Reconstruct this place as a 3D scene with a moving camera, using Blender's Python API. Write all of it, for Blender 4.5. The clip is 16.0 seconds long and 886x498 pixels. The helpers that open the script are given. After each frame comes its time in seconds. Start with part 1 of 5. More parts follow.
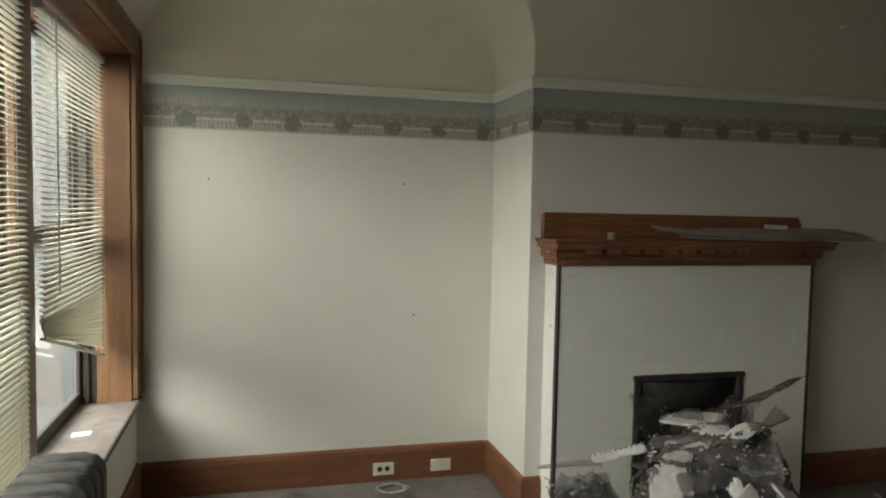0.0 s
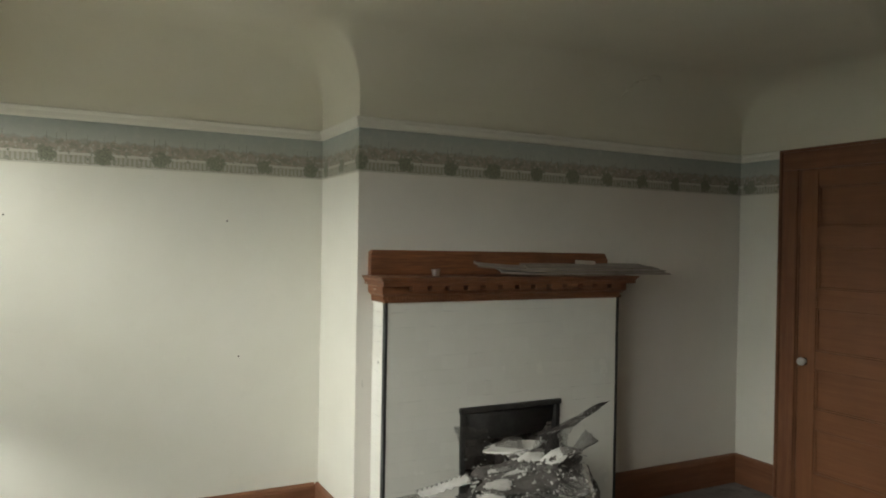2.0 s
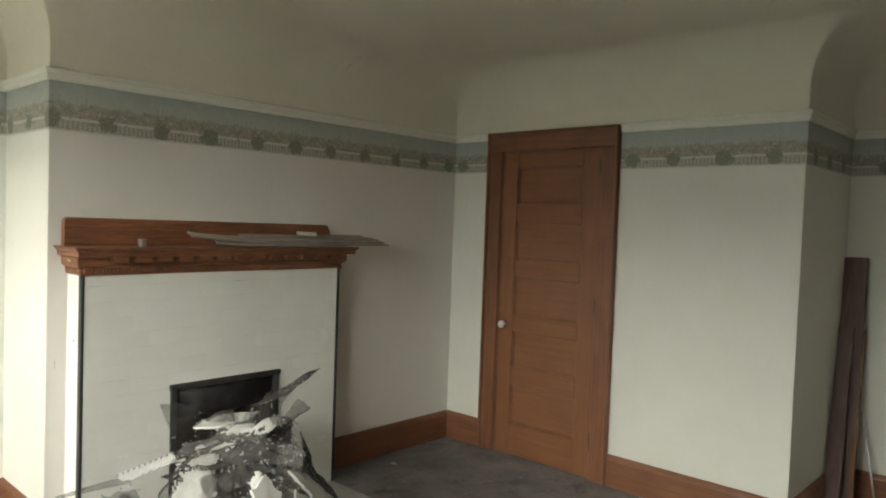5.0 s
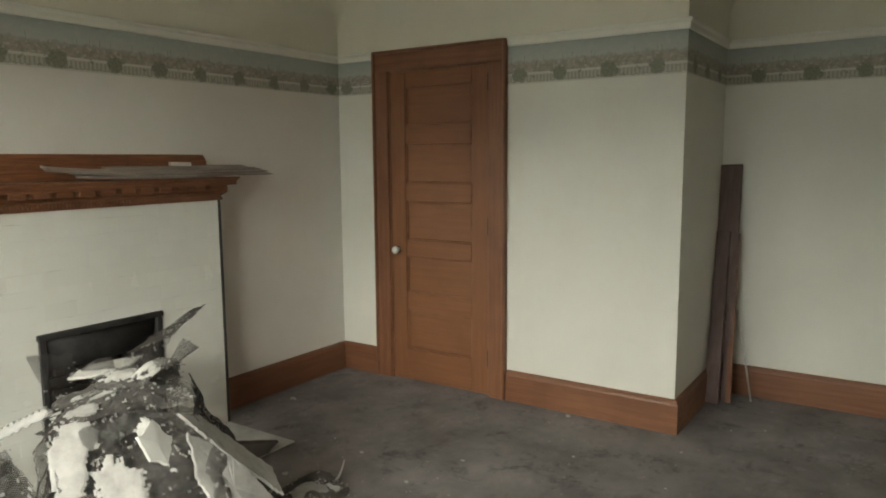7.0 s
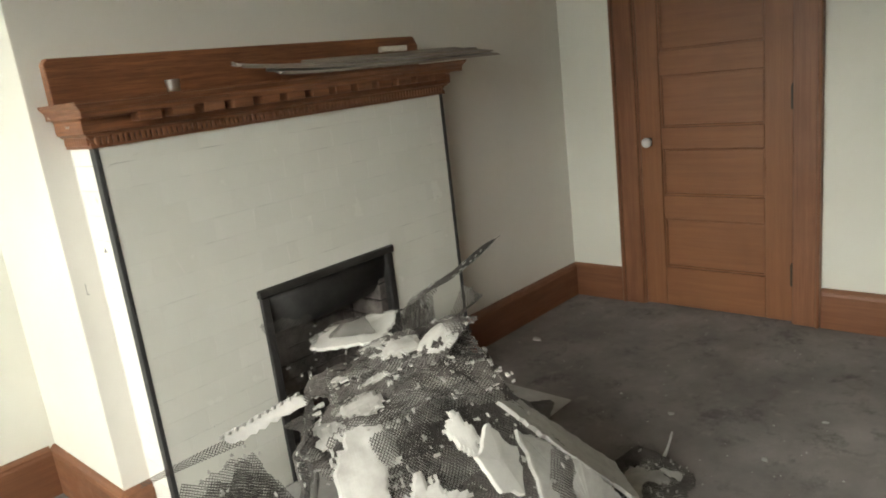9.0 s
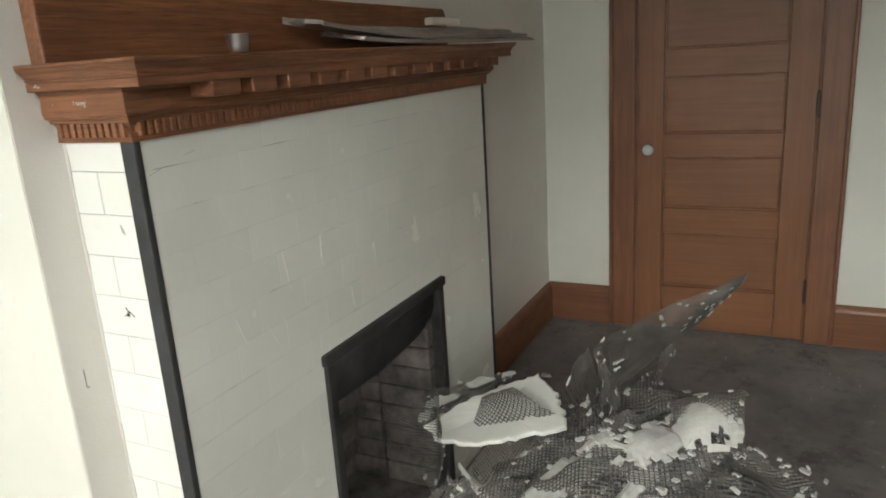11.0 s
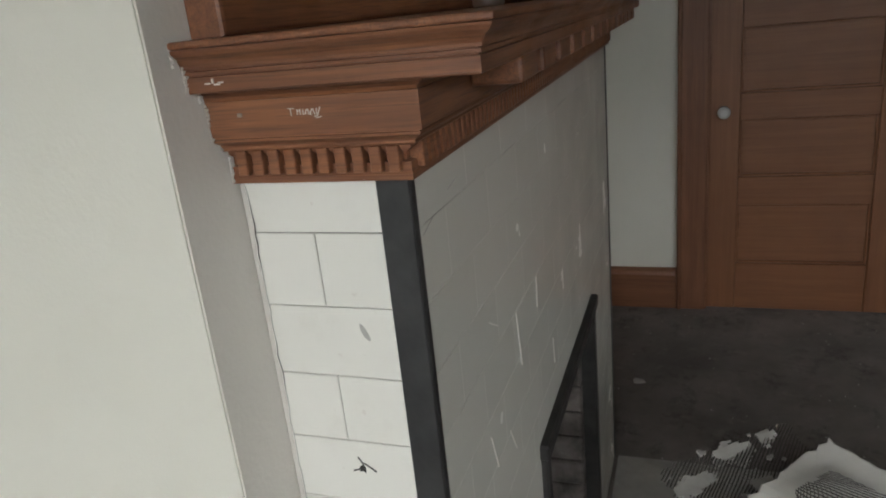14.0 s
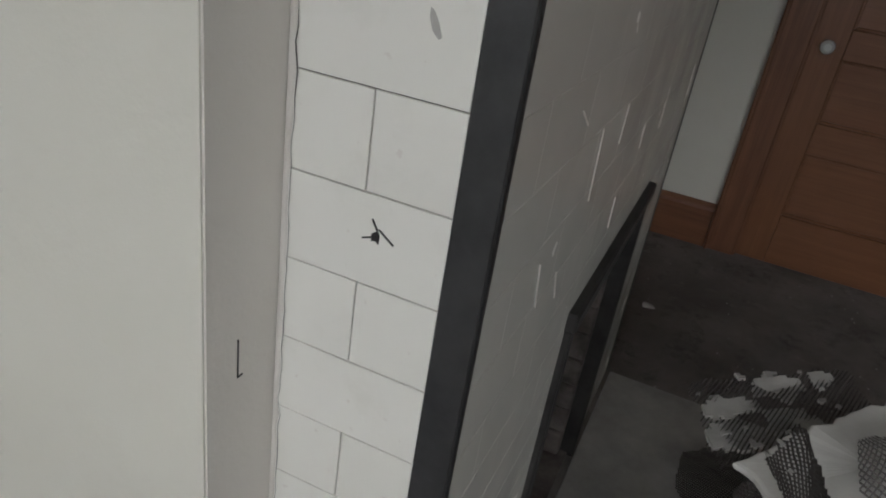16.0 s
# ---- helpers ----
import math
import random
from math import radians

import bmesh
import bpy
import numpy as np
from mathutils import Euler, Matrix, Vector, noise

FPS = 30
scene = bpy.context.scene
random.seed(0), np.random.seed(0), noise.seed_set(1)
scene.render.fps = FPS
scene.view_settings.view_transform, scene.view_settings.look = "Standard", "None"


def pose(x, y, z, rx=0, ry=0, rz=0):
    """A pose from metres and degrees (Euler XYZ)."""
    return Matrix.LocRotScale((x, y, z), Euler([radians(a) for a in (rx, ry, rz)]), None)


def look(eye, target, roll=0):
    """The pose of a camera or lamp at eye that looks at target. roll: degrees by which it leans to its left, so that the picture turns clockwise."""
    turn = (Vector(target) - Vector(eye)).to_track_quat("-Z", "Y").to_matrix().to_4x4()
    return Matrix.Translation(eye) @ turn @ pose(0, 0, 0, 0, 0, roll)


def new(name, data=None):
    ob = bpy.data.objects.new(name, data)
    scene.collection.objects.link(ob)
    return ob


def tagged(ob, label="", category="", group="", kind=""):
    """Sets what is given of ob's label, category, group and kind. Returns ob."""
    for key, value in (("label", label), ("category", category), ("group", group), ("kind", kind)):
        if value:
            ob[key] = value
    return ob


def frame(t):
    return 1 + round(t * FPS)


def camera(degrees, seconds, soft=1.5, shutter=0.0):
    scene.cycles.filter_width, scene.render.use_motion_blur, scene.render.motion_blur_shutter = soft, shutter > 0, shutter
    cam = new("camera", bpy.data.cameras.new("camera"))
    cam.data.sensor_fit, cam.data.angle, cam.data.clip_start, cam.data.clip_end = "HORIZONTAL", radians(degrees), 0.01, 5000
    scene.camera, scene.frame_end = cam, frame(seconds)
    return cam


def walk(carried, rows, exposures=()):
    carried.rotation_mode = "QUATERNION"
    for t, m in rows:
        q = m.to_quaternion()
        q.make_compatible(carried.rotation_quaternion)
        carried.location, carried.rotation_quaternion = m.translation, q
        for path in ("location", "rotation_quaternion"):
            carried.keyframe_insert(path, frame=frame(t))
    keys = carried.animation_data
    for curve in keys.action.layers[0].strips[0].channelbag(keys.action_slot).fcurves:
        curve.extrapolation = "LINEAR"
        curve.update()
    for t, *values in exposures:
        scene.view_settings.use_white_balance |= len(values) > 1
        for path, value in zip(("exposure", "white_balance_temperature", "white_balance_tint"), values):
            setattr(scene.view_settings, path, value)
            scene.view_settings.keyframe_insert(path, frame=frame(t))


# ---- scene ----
PATH = [
    (0, (-1.422, -3.214, 1.586), (-0.92, -1.282, 1.465), 1.1),
    (0.5, (-1.417, -3.214, 1.592), (-0.845, -1.298, 1.557), 0.6),
    (1, (-1.384, -3.228, 1.61), (-0.716, -1.343, 1.569), 0.7),
    (1.5, (-1.394, -3.234, 1.598), (-0.606, -1.396, 1.574), 0.9),
    (2, (-1.366, -3.258, 1.603), (-0.45, -1.481, 1.587), 1.0),
    (2.5, (-1.341, -3.279, 1.593), (-0.304, -1.569, 1.577), 1.1),
    (3, (-1.327, -3.277, 1.601), (-0.194, -1.629, 1.575), 1.6),
    (3.5, (-1.316, -3.314, 1.597), (-0.107, -1.721, 1.563), 1.5),
    (4, (-1.3, -3.333, 1.587), (-0.003, -1.811, 1.548), 1.4),
    (4.5, (-1.265, -3.372, 1.595), (0.125, -1.935, 1.541), 1.5),
    (4.7, (-1.266, -3.37, 1.607), (0.165, -1.974, 1.543), 1.7),
    (6.8, (-1.255, -3.357, 1.536), (0.362, -2.199, 1.33), 0.5),
    (7, (-1.177, -3.288, 1.537), (0.473, -2.188, 1.28), -0.4),
    (7.5, (-0.895, -3.113, 1.458), (0.714, -1.996, 1.057), -0.6),
    (8, (-0.821, -2.865, 1.47), (0.642, -1.58, 1.015), -5.7),
    (8.5, (-0.856, -2.494, 1.475), (0.678, -1.28, 1.06), -3.7),
    (9, (-0.841, -2.094, 1.408), (0.57, -0.762, 0.92), -6.8),
    (9.2, (-0.814, -1.95, 1.41), (0.544, -0.568, 0.913), -4.7),
    (11.3, (-0.839, -0.896, 1.408), (0.909, -0.089, 0.866), -4.3),
    (11.5, (-0.851, -0.86, 1.403), (0.879, -0.035, 0.831), -5.6),
    (12, (-0.887, -0.66, 1.417), (0.696, 0.423, 0.85), -4.0),
    (12.5, (-0.855, -0.547, 1.425), (0.85, 0.322, 0.844), -5.3),
    (13, (-0.727, -0.432, 1.422), (1.012, 0.374, 0.85), -7.4),
    (13.5, (-0.632, -0.383, 1.426), (1.161, 0.276, 0.834), -7.8),
    (14, (-0.558, -0.234, 1.438), (1.218, 0.428, 0.801), -6.0),
    (14.5, (-0.509, -0.122, 1.421), (1.292, 0.498, 0.813), 0.2),
    (15, (-0.475, -0.072, 1.418), (1.26, 0.7, 0.79), 8.7),
    (15.5, (-0.452, -0.114, 1.354), (1.332, 0.591, 0.787), 12.5),
    (16, (-0.421, -0.124, 1.227), (1.254, 0.505, 0.333), 9.1),
]
cam = camera(63.7, 16.0, soft=1.9)
walk(cam, [(t, look(eye, target, roll)) for t, eye, target, roll in PATH],
     exposures=[(0.0, -1.38, 6600, 10), (1.5, -1.08, 6600, 10), (3.0, -0.78, 6600, 10), (3.5, -0.57, 6600, 10), (4.5, -0.32, 6600, 10), (7.0, -0.12, 6750, 9), (8.5, -0.12, 6700, 10),
                (9.2, -0.16, 6650, 11), (11.4, -0.71, 6300, 12), (12.0, -1.18, 6250, 12), (12.5, -1.58, 6200, 12), (13.0, -1.6, 6150, 13), (14.0, -1.37, 6150, 15), (14.5, -1.5, 6100, 17),
                (15.0, -1.74, 6050, 18), (15.5, -1.9, 6050, 18), (16.0, -1.88, 6050, 18)])

# ---- world and light ----
world = bpy.data.worlds.new("sky")
scene.world = world
world.use_nodes = True
wn = world.node_tree
sky = wn.nodes.new("ShaderNodeTexSky")
sky.sky_type, sky.sun_disc, sky.sun_elevation, sky.sun_rotation = "NISHITA", False, radians(40), radians(250)
wn.links.new(sky.outputs[0], wn.nodes["Background"].inputs[0])
wn.nodes["Background"].inputs[1].default_value = 0.12


def window_light(name, y0, y1, z0, z1, power):
    data = bpy.data.lights.new(name, "AREA")
    data.shape, data.size, data.size_y, data.energy = "RECTANGLE", y1 - y0, z1 - z0, power
    data.color = (0.96, 0.975, 0.90)
    ob = new(name, data)
    ob.matrix_world = look((-5.2, (y0 + y1) / 2, (z0 + z1) / 2), (-0.6, (y0 + y1) / 2, 0.6))
    return ob


window_light("window_light", -6.6, 2.3, 2.25, 5.9, 3200)


# ---- materials ----
class Nodes:
    """Short hand for wiring a material."""

    def __init__(self, name):
        self.mat = bpy.data.materials.new(name)
        self.mat.use_nodes = True
        self.tree = self.mat.node_tree
        self.bsdf = self.tree.nodes["Principled BSDF"]
        self.pos = self.tree.nodes.new("ShaderNodeNewGeometry").outputs["Position"]

    def set(self, socket, value):
        if isinstance(value, bpy.types.NodeSocket):
            self.tree.links.new(value, socket)
        elif isinstance(value, tuple) and len(value) == 3 and socket.type == "RGBA":
            socket.default_value = (*value, 1)
        else:
            socket.default_value = value

    def math(self, op, a, b=0.0, c=0.0):
        n = self.tree.nodes.new("ShaderNodeMath")
        n.operation = op
        for s, v in zip(n.inputs, (a, b, c)):
            self.set(s, v)
        return n.outputs[0]

    def mix(self, f, a, b):
        n = self.tree.nodes.new("ShaderNodeMix")
        n.data_type = "RGBA"
        self.set(n.inputs["Factor"], f)
        self.set(n.inputs[6], a)
        self.set(n.inputs[7], b)
        return n.outputs[2]

    def scaled(self, v):
        n = self.tree.nodes.new("ShaderNodeMapping")
        self.set(n.inputs["Vector"], self.pos)
        n.inputs["Scale"].default_value = v
        return n.outputs[0]

    def noise(self, scale, detail=4.0, vec=None, rough=0.55):
        n = self.tree.nodes.new("ShaderNodeTexNoise")
        self.set(n.inputs["Vector"], vec or self.pos)
        n.inputs["Scale"].default_value, n.inputs["Detail"].default_value, n.inputs["Roughness"].default_value = scale, detail, rough
        return n.outputs[0]

    def ramp(self, f, lo, hi):
        n = self.tree.nodes.new("ShaderNodeMapRange")
        self.set(n.inputs[0], f)
        n.inputs[1].default_value, n.inputs[2].default_value = lo, hi
        return n.outputs[0]

    def bump(self, height, strength, distance):
        n = self.tree.nodes.new("ShaderNodeBump")
        n.inputs["Strength"].default_value, n.inputs["Distance"].default_value = strength, distance
        self.set(n.inputs["Height"], height)
        self.set(self.bsdf.inputs["Normal"], n.outputs[0])

    def random(self):
        return self.tree.nodes.new("ShaderNodeObjectInfo").outputs["Random"]

    def done(self, colour, rough, metal=0.0, spec=0.5):
        self.set(self.bsdf.inputs["Base Color"], colour)
        self.set(self.bsdf.inputs["Roughness"], rough)
        self.bsdf.inputs["Metallic"].default_value = metal
        self.bsdf.inputs["Specular IOR Level"].default_value = spec
        return self.mat


def paint(name, c1, c2, dirt, rough=0.6, spread=0.25, bump=0.25):
    """Old wall paint: broad unevenness, small scuffs, roller grain."""
    n = Nodes(name)
    c = n.mix(n.ramp(n.noise(1.7, 5.0), 0.3, 0.7), c1, c2)
    c = n.mix(n.math("MULTIPLY", n.ramp(n.noise(9.0, 6.0, rough=0.7), 0.58, 0.8), spread), c, dirt)
    n.bump(n.math("ADD", n.noise(160.0, 3.0), n.math("MULTIPLY", n.noise(6.0, 4.0), 2.0)), bump, 0.002)
    return n.done(c, n.ramp(n.noise(5.0), -0.8, 1.2) if rough is None else rough, spec=0.35)


def wood(name, axis, c1, c2, c3, rough=0.42, scale=1.0, relief=0.22, lines=0.45):
    """Stained boards with grain along one axis."""
    n = Nodes(name)
    s = [38.0 * scale] * 3
    s["xyz".index(axis)] = 1.6 * scale
    grain = n.noise(1.0, 6.0, n.scaled(tuple(s)), 0.62)
    s2 = [190.0 * scale] * 3
    s2["xyz".index(axis)] = 5.0 * scale
    fine = n.noise(1.0, 3.0, n.scaled(tuple(s2)))
    c = n.mix(n.ramp(grain, 0.32, 0.68), c1, c2)
    c = n.mix(n.math("MULTIPLY", n.ramp(fine, 0.5, 0.75), lines), c, c3)
    c = n.mix(n.math("MULTIPLY", n.ramp(n.noise(4.0, 5.0), 0.45, 0.75), 0.4), c, c3)
    n.bump(n.math("ADD", grain, n.math("MULTIPLY", fine, 0.6)), relief, 0.0012)
    return n.done(c, n.ramp(n.noise(14.0), -1.0 + rough, 2.2 - rough), spec=0.45)


WALL = paint("wall_paint", (0.685, 0.672, 0.60), (0.735, 0.722, 0.655), (0.60, 0.57, 0.49), 0.55)
CEIL = paint("ceiling_paint", (0.66, 0.63, 0.52), (0.71, 0.68, 0.57), (0.57, 0.53, 0.43), 0.75, 0.35)
RAIL = paint("rail_paint", (0.70, 0.685, 0.605), (0.75, 0.735, 0.655), (0.60, 0.57, 0.49), 0.55)
BREAST = paint("breast_paint", (0.665, 0.635, 0.585), (0.715, 0.685, 0.635), (0.58, 0.54, 0.49), 0.5)
W1, W2, W3 = (0.160, 0.063, 0.031), (0.228, 0.099, 0.048), (0.085, 0.033, 0.018)
WOOD = {a: wood("stained_wood_" + a, a, W1, W2, W3) for a in "xyz"}
DOORW = {a: wood("door_wood_" + a, a, (0.185, 0.074, 0.032), (0.225, 0.096, 0.042), (0.135, 0.053, 0.025), 0.42, 1.0, 0.12) for a in "yz"}
MANTEL = {a: wood("mantel_wood_" + a, a, (0.135, 0.048, 0.023), (0.285, 0.118, 0.050), (0.055, 0.020, 0.011), 0.30, 2.8, 0.18, 0.85) for a in "xy"}
JAMBW = wood("window_wood", "z", (0.16, 0.078, 0.038), (0.23, 0.12, 0.058), (0.085, 0.038, 0.02), 0.5)
PLANK = wood("dusty_plank", "z", (0.095, 0.055, 0.047), (0.165, 0.105, 0.09), (0.055, 0.032, 0.028), 0.32)
BOARD = wood("grey_board", "x", (0.23, 0.20, 0.175), (0.35, 0.31, 0.275), (0.11, 0.088, 0.075), 0.7)


def tile_glaze():
    n = Nodes("painted_tile")
    c = n.mix(n.random(), (0.735, 0.725, 0.67), (0.75, 0.74, 0.69))
    c = n.mix(n.math("MULTIPLY", n.ramp(n.noise(11.0, 6.0, rough=0.7), 0.55, 0.8), 0.35), c, (0.55, 0.53, 0.47))
    c = n.mix(n.math("MULTIPLY", n.ramp(n.noise(70.0, 2.0), 0.70, 0.74), 0.2), c, (0.42, 0.33, 0.29))
    n.bump(n.noise(30.0, 3.0), 0.12, 0.002)
    return n.done(c, n.ramp(n.noise(7.0), -0.3, 1.5), spec=0.5)


def border_print():
    """Printed wallpaper border: sky, far hills with cypresses, a balustrade and round bushes."""
    n = Nodes("border_print")
    sep = n.tree.nodes.new("ShaderNodeSeparateXYZ")
    n.set(sep.inputs[0], n.pos)
    x, y, z = sep.outputs
    u = n.math("ADD", x, y)
    v = n.math("MULTIPLY", n.math("SUBTRACT", z, 1.96), 1 / 0.22)
    comb = n.tree.nodes.new("ShaderNodeCombineXYZ")
    n.set(comb.inputs[0], u)
    n.set(comb.inputs[1], n.math("MULTIPLY", v, 0.22))
    uv = comb.outputs[0]
    line = n.tree.nodes.new("ShaderNodeCombineXYZ")
    n.set(line.inputs[0], u)

    def below(height, soft=0.02):
        return n.ramp(n.math("SUBTRACT", height, v), 0.0, soft)

    def both(a, b):
        return n.math("MULTIPLY", a, b)

    def between(lo, hi):
        return both(n.math("GREATER_THAN", v, lo), n.math("LESS_THAN", v, hi))

    c = n.mix(n.ramp(v, 0.45, 1.0), (0.43, 0.445, 0.41), (0.33, 0.37, 0.355))
    c = n.mix(n.math("MULTIPLY", n.ramp(n.noise(26.0, 4.0, uv), 0.5, 0.7), 0.5), c, (0.46, 0.47, 0.43))
    far = n.math("MULTIPLY_ADD", n.noise(13.0, 3.0, line.outputs[0]), 0.40, 0.42)
    c = n.mix(below(far, 0.05), c, (0.31, 0.315, 0.28))
    spike = n.math("GREATER_THAN", n.noise(95.0, 1.0, line.outputs[0]), 0.655)
    c = n.mix(both(spike, between(0.3, 0.74)), c, (0.12, 0.14, 0.11))
    near = n.math("MULTIPLY_ADD", n.noise(22.0, 4.0, line.outputs[0]), 0.46, 0.36)
    ground = n.mix(n.ramp(n.noise(26.0, 6.0, uv, 0.75), 0.42, 0.58), (0.21, 0.215, 0.16), (0.36, 0.30, 0.245))
    ground = n.mix(n.ramp(n.noise(48.0, 3.0, uv), 0.56, 0.62), ground, (0.43, 0.40, 0.34))
    c = n.mix(below(near, 0.06), c, ground)
    c = n.mix(n.math("LESS_THAN", v, 0.30), c, (0.29, 0.28, 0.22))
    c = n.mix(both(between(0.07, 0.24), n.math("GREATER_THAN", n.math("FRACT", n.math("MULTIPLY", u, 46.0)), 0.42)), c, (0.42, 0.40, 0.345))
    c = n.mix(between(0.24, 0.30), c, (0.56, 0.54, 0.48))
    growth = both(n.math("GREATER_THAN", n.noise(34.0, 5.0, uv), 0.60), n.math("LESS_THAN", v, n.math("MULTIPLY_ADD", n.noise(16.0, 2.0, line.outputs[0]), 0.5, 0.12)))
    c = n.mix(growth, c, n.mix(n.ramp(n.noise(90.0, 4.0, uv), 0.4, 0.6), (0.15, 0.165, 0.125), (0.30, 0.30, 0.24)))
    c = n.mix(n.math("LESS_THAN", v, n.math("MULTIPLY_ADD", n.noise(40.0, 3.0, line.outputs[0]), 0.12, -0.01)), c, (0.56, 0.54, 0.475))
    du = n.math("DIVIDE", n.math("SUBTRACT", n.math("FRACT", n.math("ADD", n.math("MULTIPLY", u, 1 / 0.272), n.math("MULTIPLY", n.noise(2.1, 1.0, line.outputs[0]), 0.5))), 0.5), 0.2)
    dv = n.math("DIVIDE", n.math("SUBTRACT", v, 0.24), 0.22)
    rad = n.math("ADD", n.math("MULTIPLY", du, du), n.math("MULTIPLY", dv, dv))
    rad = n.math("ADD", rad, n.math("MULTIPLY", n.noise(24.0, 6.0, uv, 0.75), 3.6))
    bush = n.mix(n.ramp(n.noise(120.0, 3.0, uv), 0.35, 0.65), (0.085, 0.105, 0.068), (0.23, 0.245, 0.175))
    c = n.mix(n.ramp(n.math("SUBTRACT", 2.62, rad), 0.0, 0.25), c, bush)
    c = n.mix(0.18, c, (0.5, 0.48, 0.42))
    return n.done(c, 0.65, spec=0.3)


def carpet():
    n = Nodes("worn_carpet")
    c = n.mix(n.ramp(n.noise(2.2, 6.0, rough=0.65), 0.35, 0.68), (0.17, 0.153, 0.147), (0.30, 0.272, 0.26))
    c = n.mix(n.math("MULTIPLY", n.ramp(n.noise(7.0, 6.0, rough=0.75), 0.55, 0.72), 0.6), c, (0.042, 0.037, 0.037))
    c = n.mix(n.math("MULTIPLY", n.ramp(n.noise(3.4, 7.0, rough=0.8), 0.55, 0.65), 0.62), c, (0.07, 0.061, 0.06))
    c = n.mix(n.math("MULTIPLY", n.ramp(n.noise(13.0, 5.0), 0.6, 0.72), 0.4), c, (0.36, 0.33, 0.305))
    c = n.mix(n.math("MULTIPLY", n.ramp(n.noise(420.0, 2.0), 0.35, 0.7), 0.35), c, (0.045, 0.04, 0.04))
    n.bump(n.math("ADD", n.noise(500.0, 2.0), n.noise(60.0, 3.0)), 0.6, 0.004)
    return n.done(c, 0.95, spec=0.1)


def plain(name, c1, c2, rough, metal=0.0, scale=20.0, bump=0.2, spec=0.5, fine=120.0):
    n = Nodes(name)
    c = n.mix(n.ramp(n.noise(scale, 5.0, rough=0.65), 0.35, 0.68), c1, c2)
    n.bump(n.noise(fine, 4.0), bump, 0.002)
    return n.done(c, rough, metal, spec)


def enamel():
    """Glossy white paint over the front tiles, with faint brush unevenness."""
    n = Nodes("glossy_painted_tile")
    c = n.mix(n.ramp(n.noise(3.0, 5.0), 0.35, 0.7), (0.735, 0.725, 0.67), (0.69, 0.68, 0.625))
    c = n.mix(n.math("MULTIPLY", n.random(), 0.3), c, (0.62, 0.61, 0.555))
    c = n.mix(n.math("MULTIPLY", n.ramp(n.noise(16.0, 6.0, rough=0.75), 0.6, 0.8), 0.3), c, (0.50, 0.48, 0.43))
    n.bump(n.noise(9.0, 3.0), 0.05, 0.002)
    return n.done(c, n.ramp(n.noise(6.0, 4.0), 0.0, 2.4), spec=0.5)


TILE, BORDER, CARPET, ENAMEL = tile_glaze(), border_print(), carpet(), enamel()


def joint():
    """Paint that bridges the tile joints, broken open here and there."""
    n = Nodes("painted_joint")
    c = n.mix(n.ramp(n.noise(7.0, 5.0, rough=0.7), 0.52, 0.64), (0.66, 0.65, 0.60), (0.10, 0.095, 0.085))
    n.bump(n.noise(60.0, 3.0), 0.2, 0.001)
    return n.done(c, 0.7)


PAINTED = joint()
GROUT = plain("grout", (0.05, 0.047, 0.042), (0.11, 0.105, 0.095), 0.9)
IRON = plain("black_trim", (0.022, 0.022, 0.023), (0.045, 0.045, 0.046), 0.5, 0.1, 14.0)
SOOT = plain("sooty_iron", (0.016, 0.015, 0.015), (0.045, 0.042, 0.04), 0.6, 0.2, 12.0)
BRICK = plain("sooty_firebrick", (0.04, 0.034, 0.031), (0.20, 0.172, 0.157), 0.95, 0.0, 9.0, 0.6)
PLASTER = plain("broken_plaster", (0.43, 0.42, 0.395), (0.32, 0.308, 0.288), 0.85, 0.0, 14.0, 0.22)
SKIM = plain("smooth_plaster_face", (0.58, 0.57, 0.54), (0.49, 0.48, 0.45), 0.7, 0.0, 6.0, 0.15)
BROWNCOAT = plain("grey_plaster_back", (0.29, 0.28, 0.262), (0.39, 0.375, 0.355), 0.95, 0.0, 20.0, 0.25)
LATH = plain("rusty_lath_wire", (0.05, 0.045, 0.041), (0.115, 0.103, 0.095), 0.6, 0.3, 14.0)
HEARTH = plain("dusty_hearth", (0.30, 0.29, 0.27), (0.46, 0.445, 0.42), 0.9, 0.0, 5.0, 0.4)
DARKJ = plain("dark_outer_paint", (0.030, 0.021, 0.016), (0.05, 0.036, 0.028), 0.6)
RADI = plain("dusty_iron", (0.055, 0.053, 0.052), (0.115, 0.11, 0.105), 0.75, 0.1, 18.0)
SILLM = plain("dusty_sill", (0.10, 0.084, 0.074), (0.175, 0.15, 0.132), 0.75, 0.0, 7.0)
IVORY = plain("ivory_plastic", (0.66, 0.62, 0.52), (0.70, 0.66, 0.56), 0.4)
PAPER = plain("paper", (0.74, 0.73, 0.69), (0.70, 0.69, 0.65), 0.8)
CHROME = plain("scratched_metal", (0.55, 0.55, 0.54), (0.68, 0.68, 0.66), 0.28, 1.0)
HINGE = plain("aged_hinge", (0.035, 0.024, 0.017), (0.06, 0.04, 0.028), 0.5, 0.4)
CORD = plain("white_cable", (0.66, 0.65, 0.61), (0.6, 0.59, 0.55), 0.5)
CYAN = plain("pale_green_paint", (0.42, 0.58, 0.54), (0.36, 0.50, 0.47), 0.7)
CHALK = plain("white_scratch", (0.74, 0.72, 0.68), (0.66, 0.63, 0.58), 0.9)
GROUND = plain("outside_ground", (0.10, 0.11, 0.08), (0.16, 0.16, 0.13), 0.95, 0.0, 0.4)
FACADE = plain("outside_facade", (0.12, 0.085, 0.065), (0.19, 0.14, 0.11), 0.9, 0.0, 3.0)


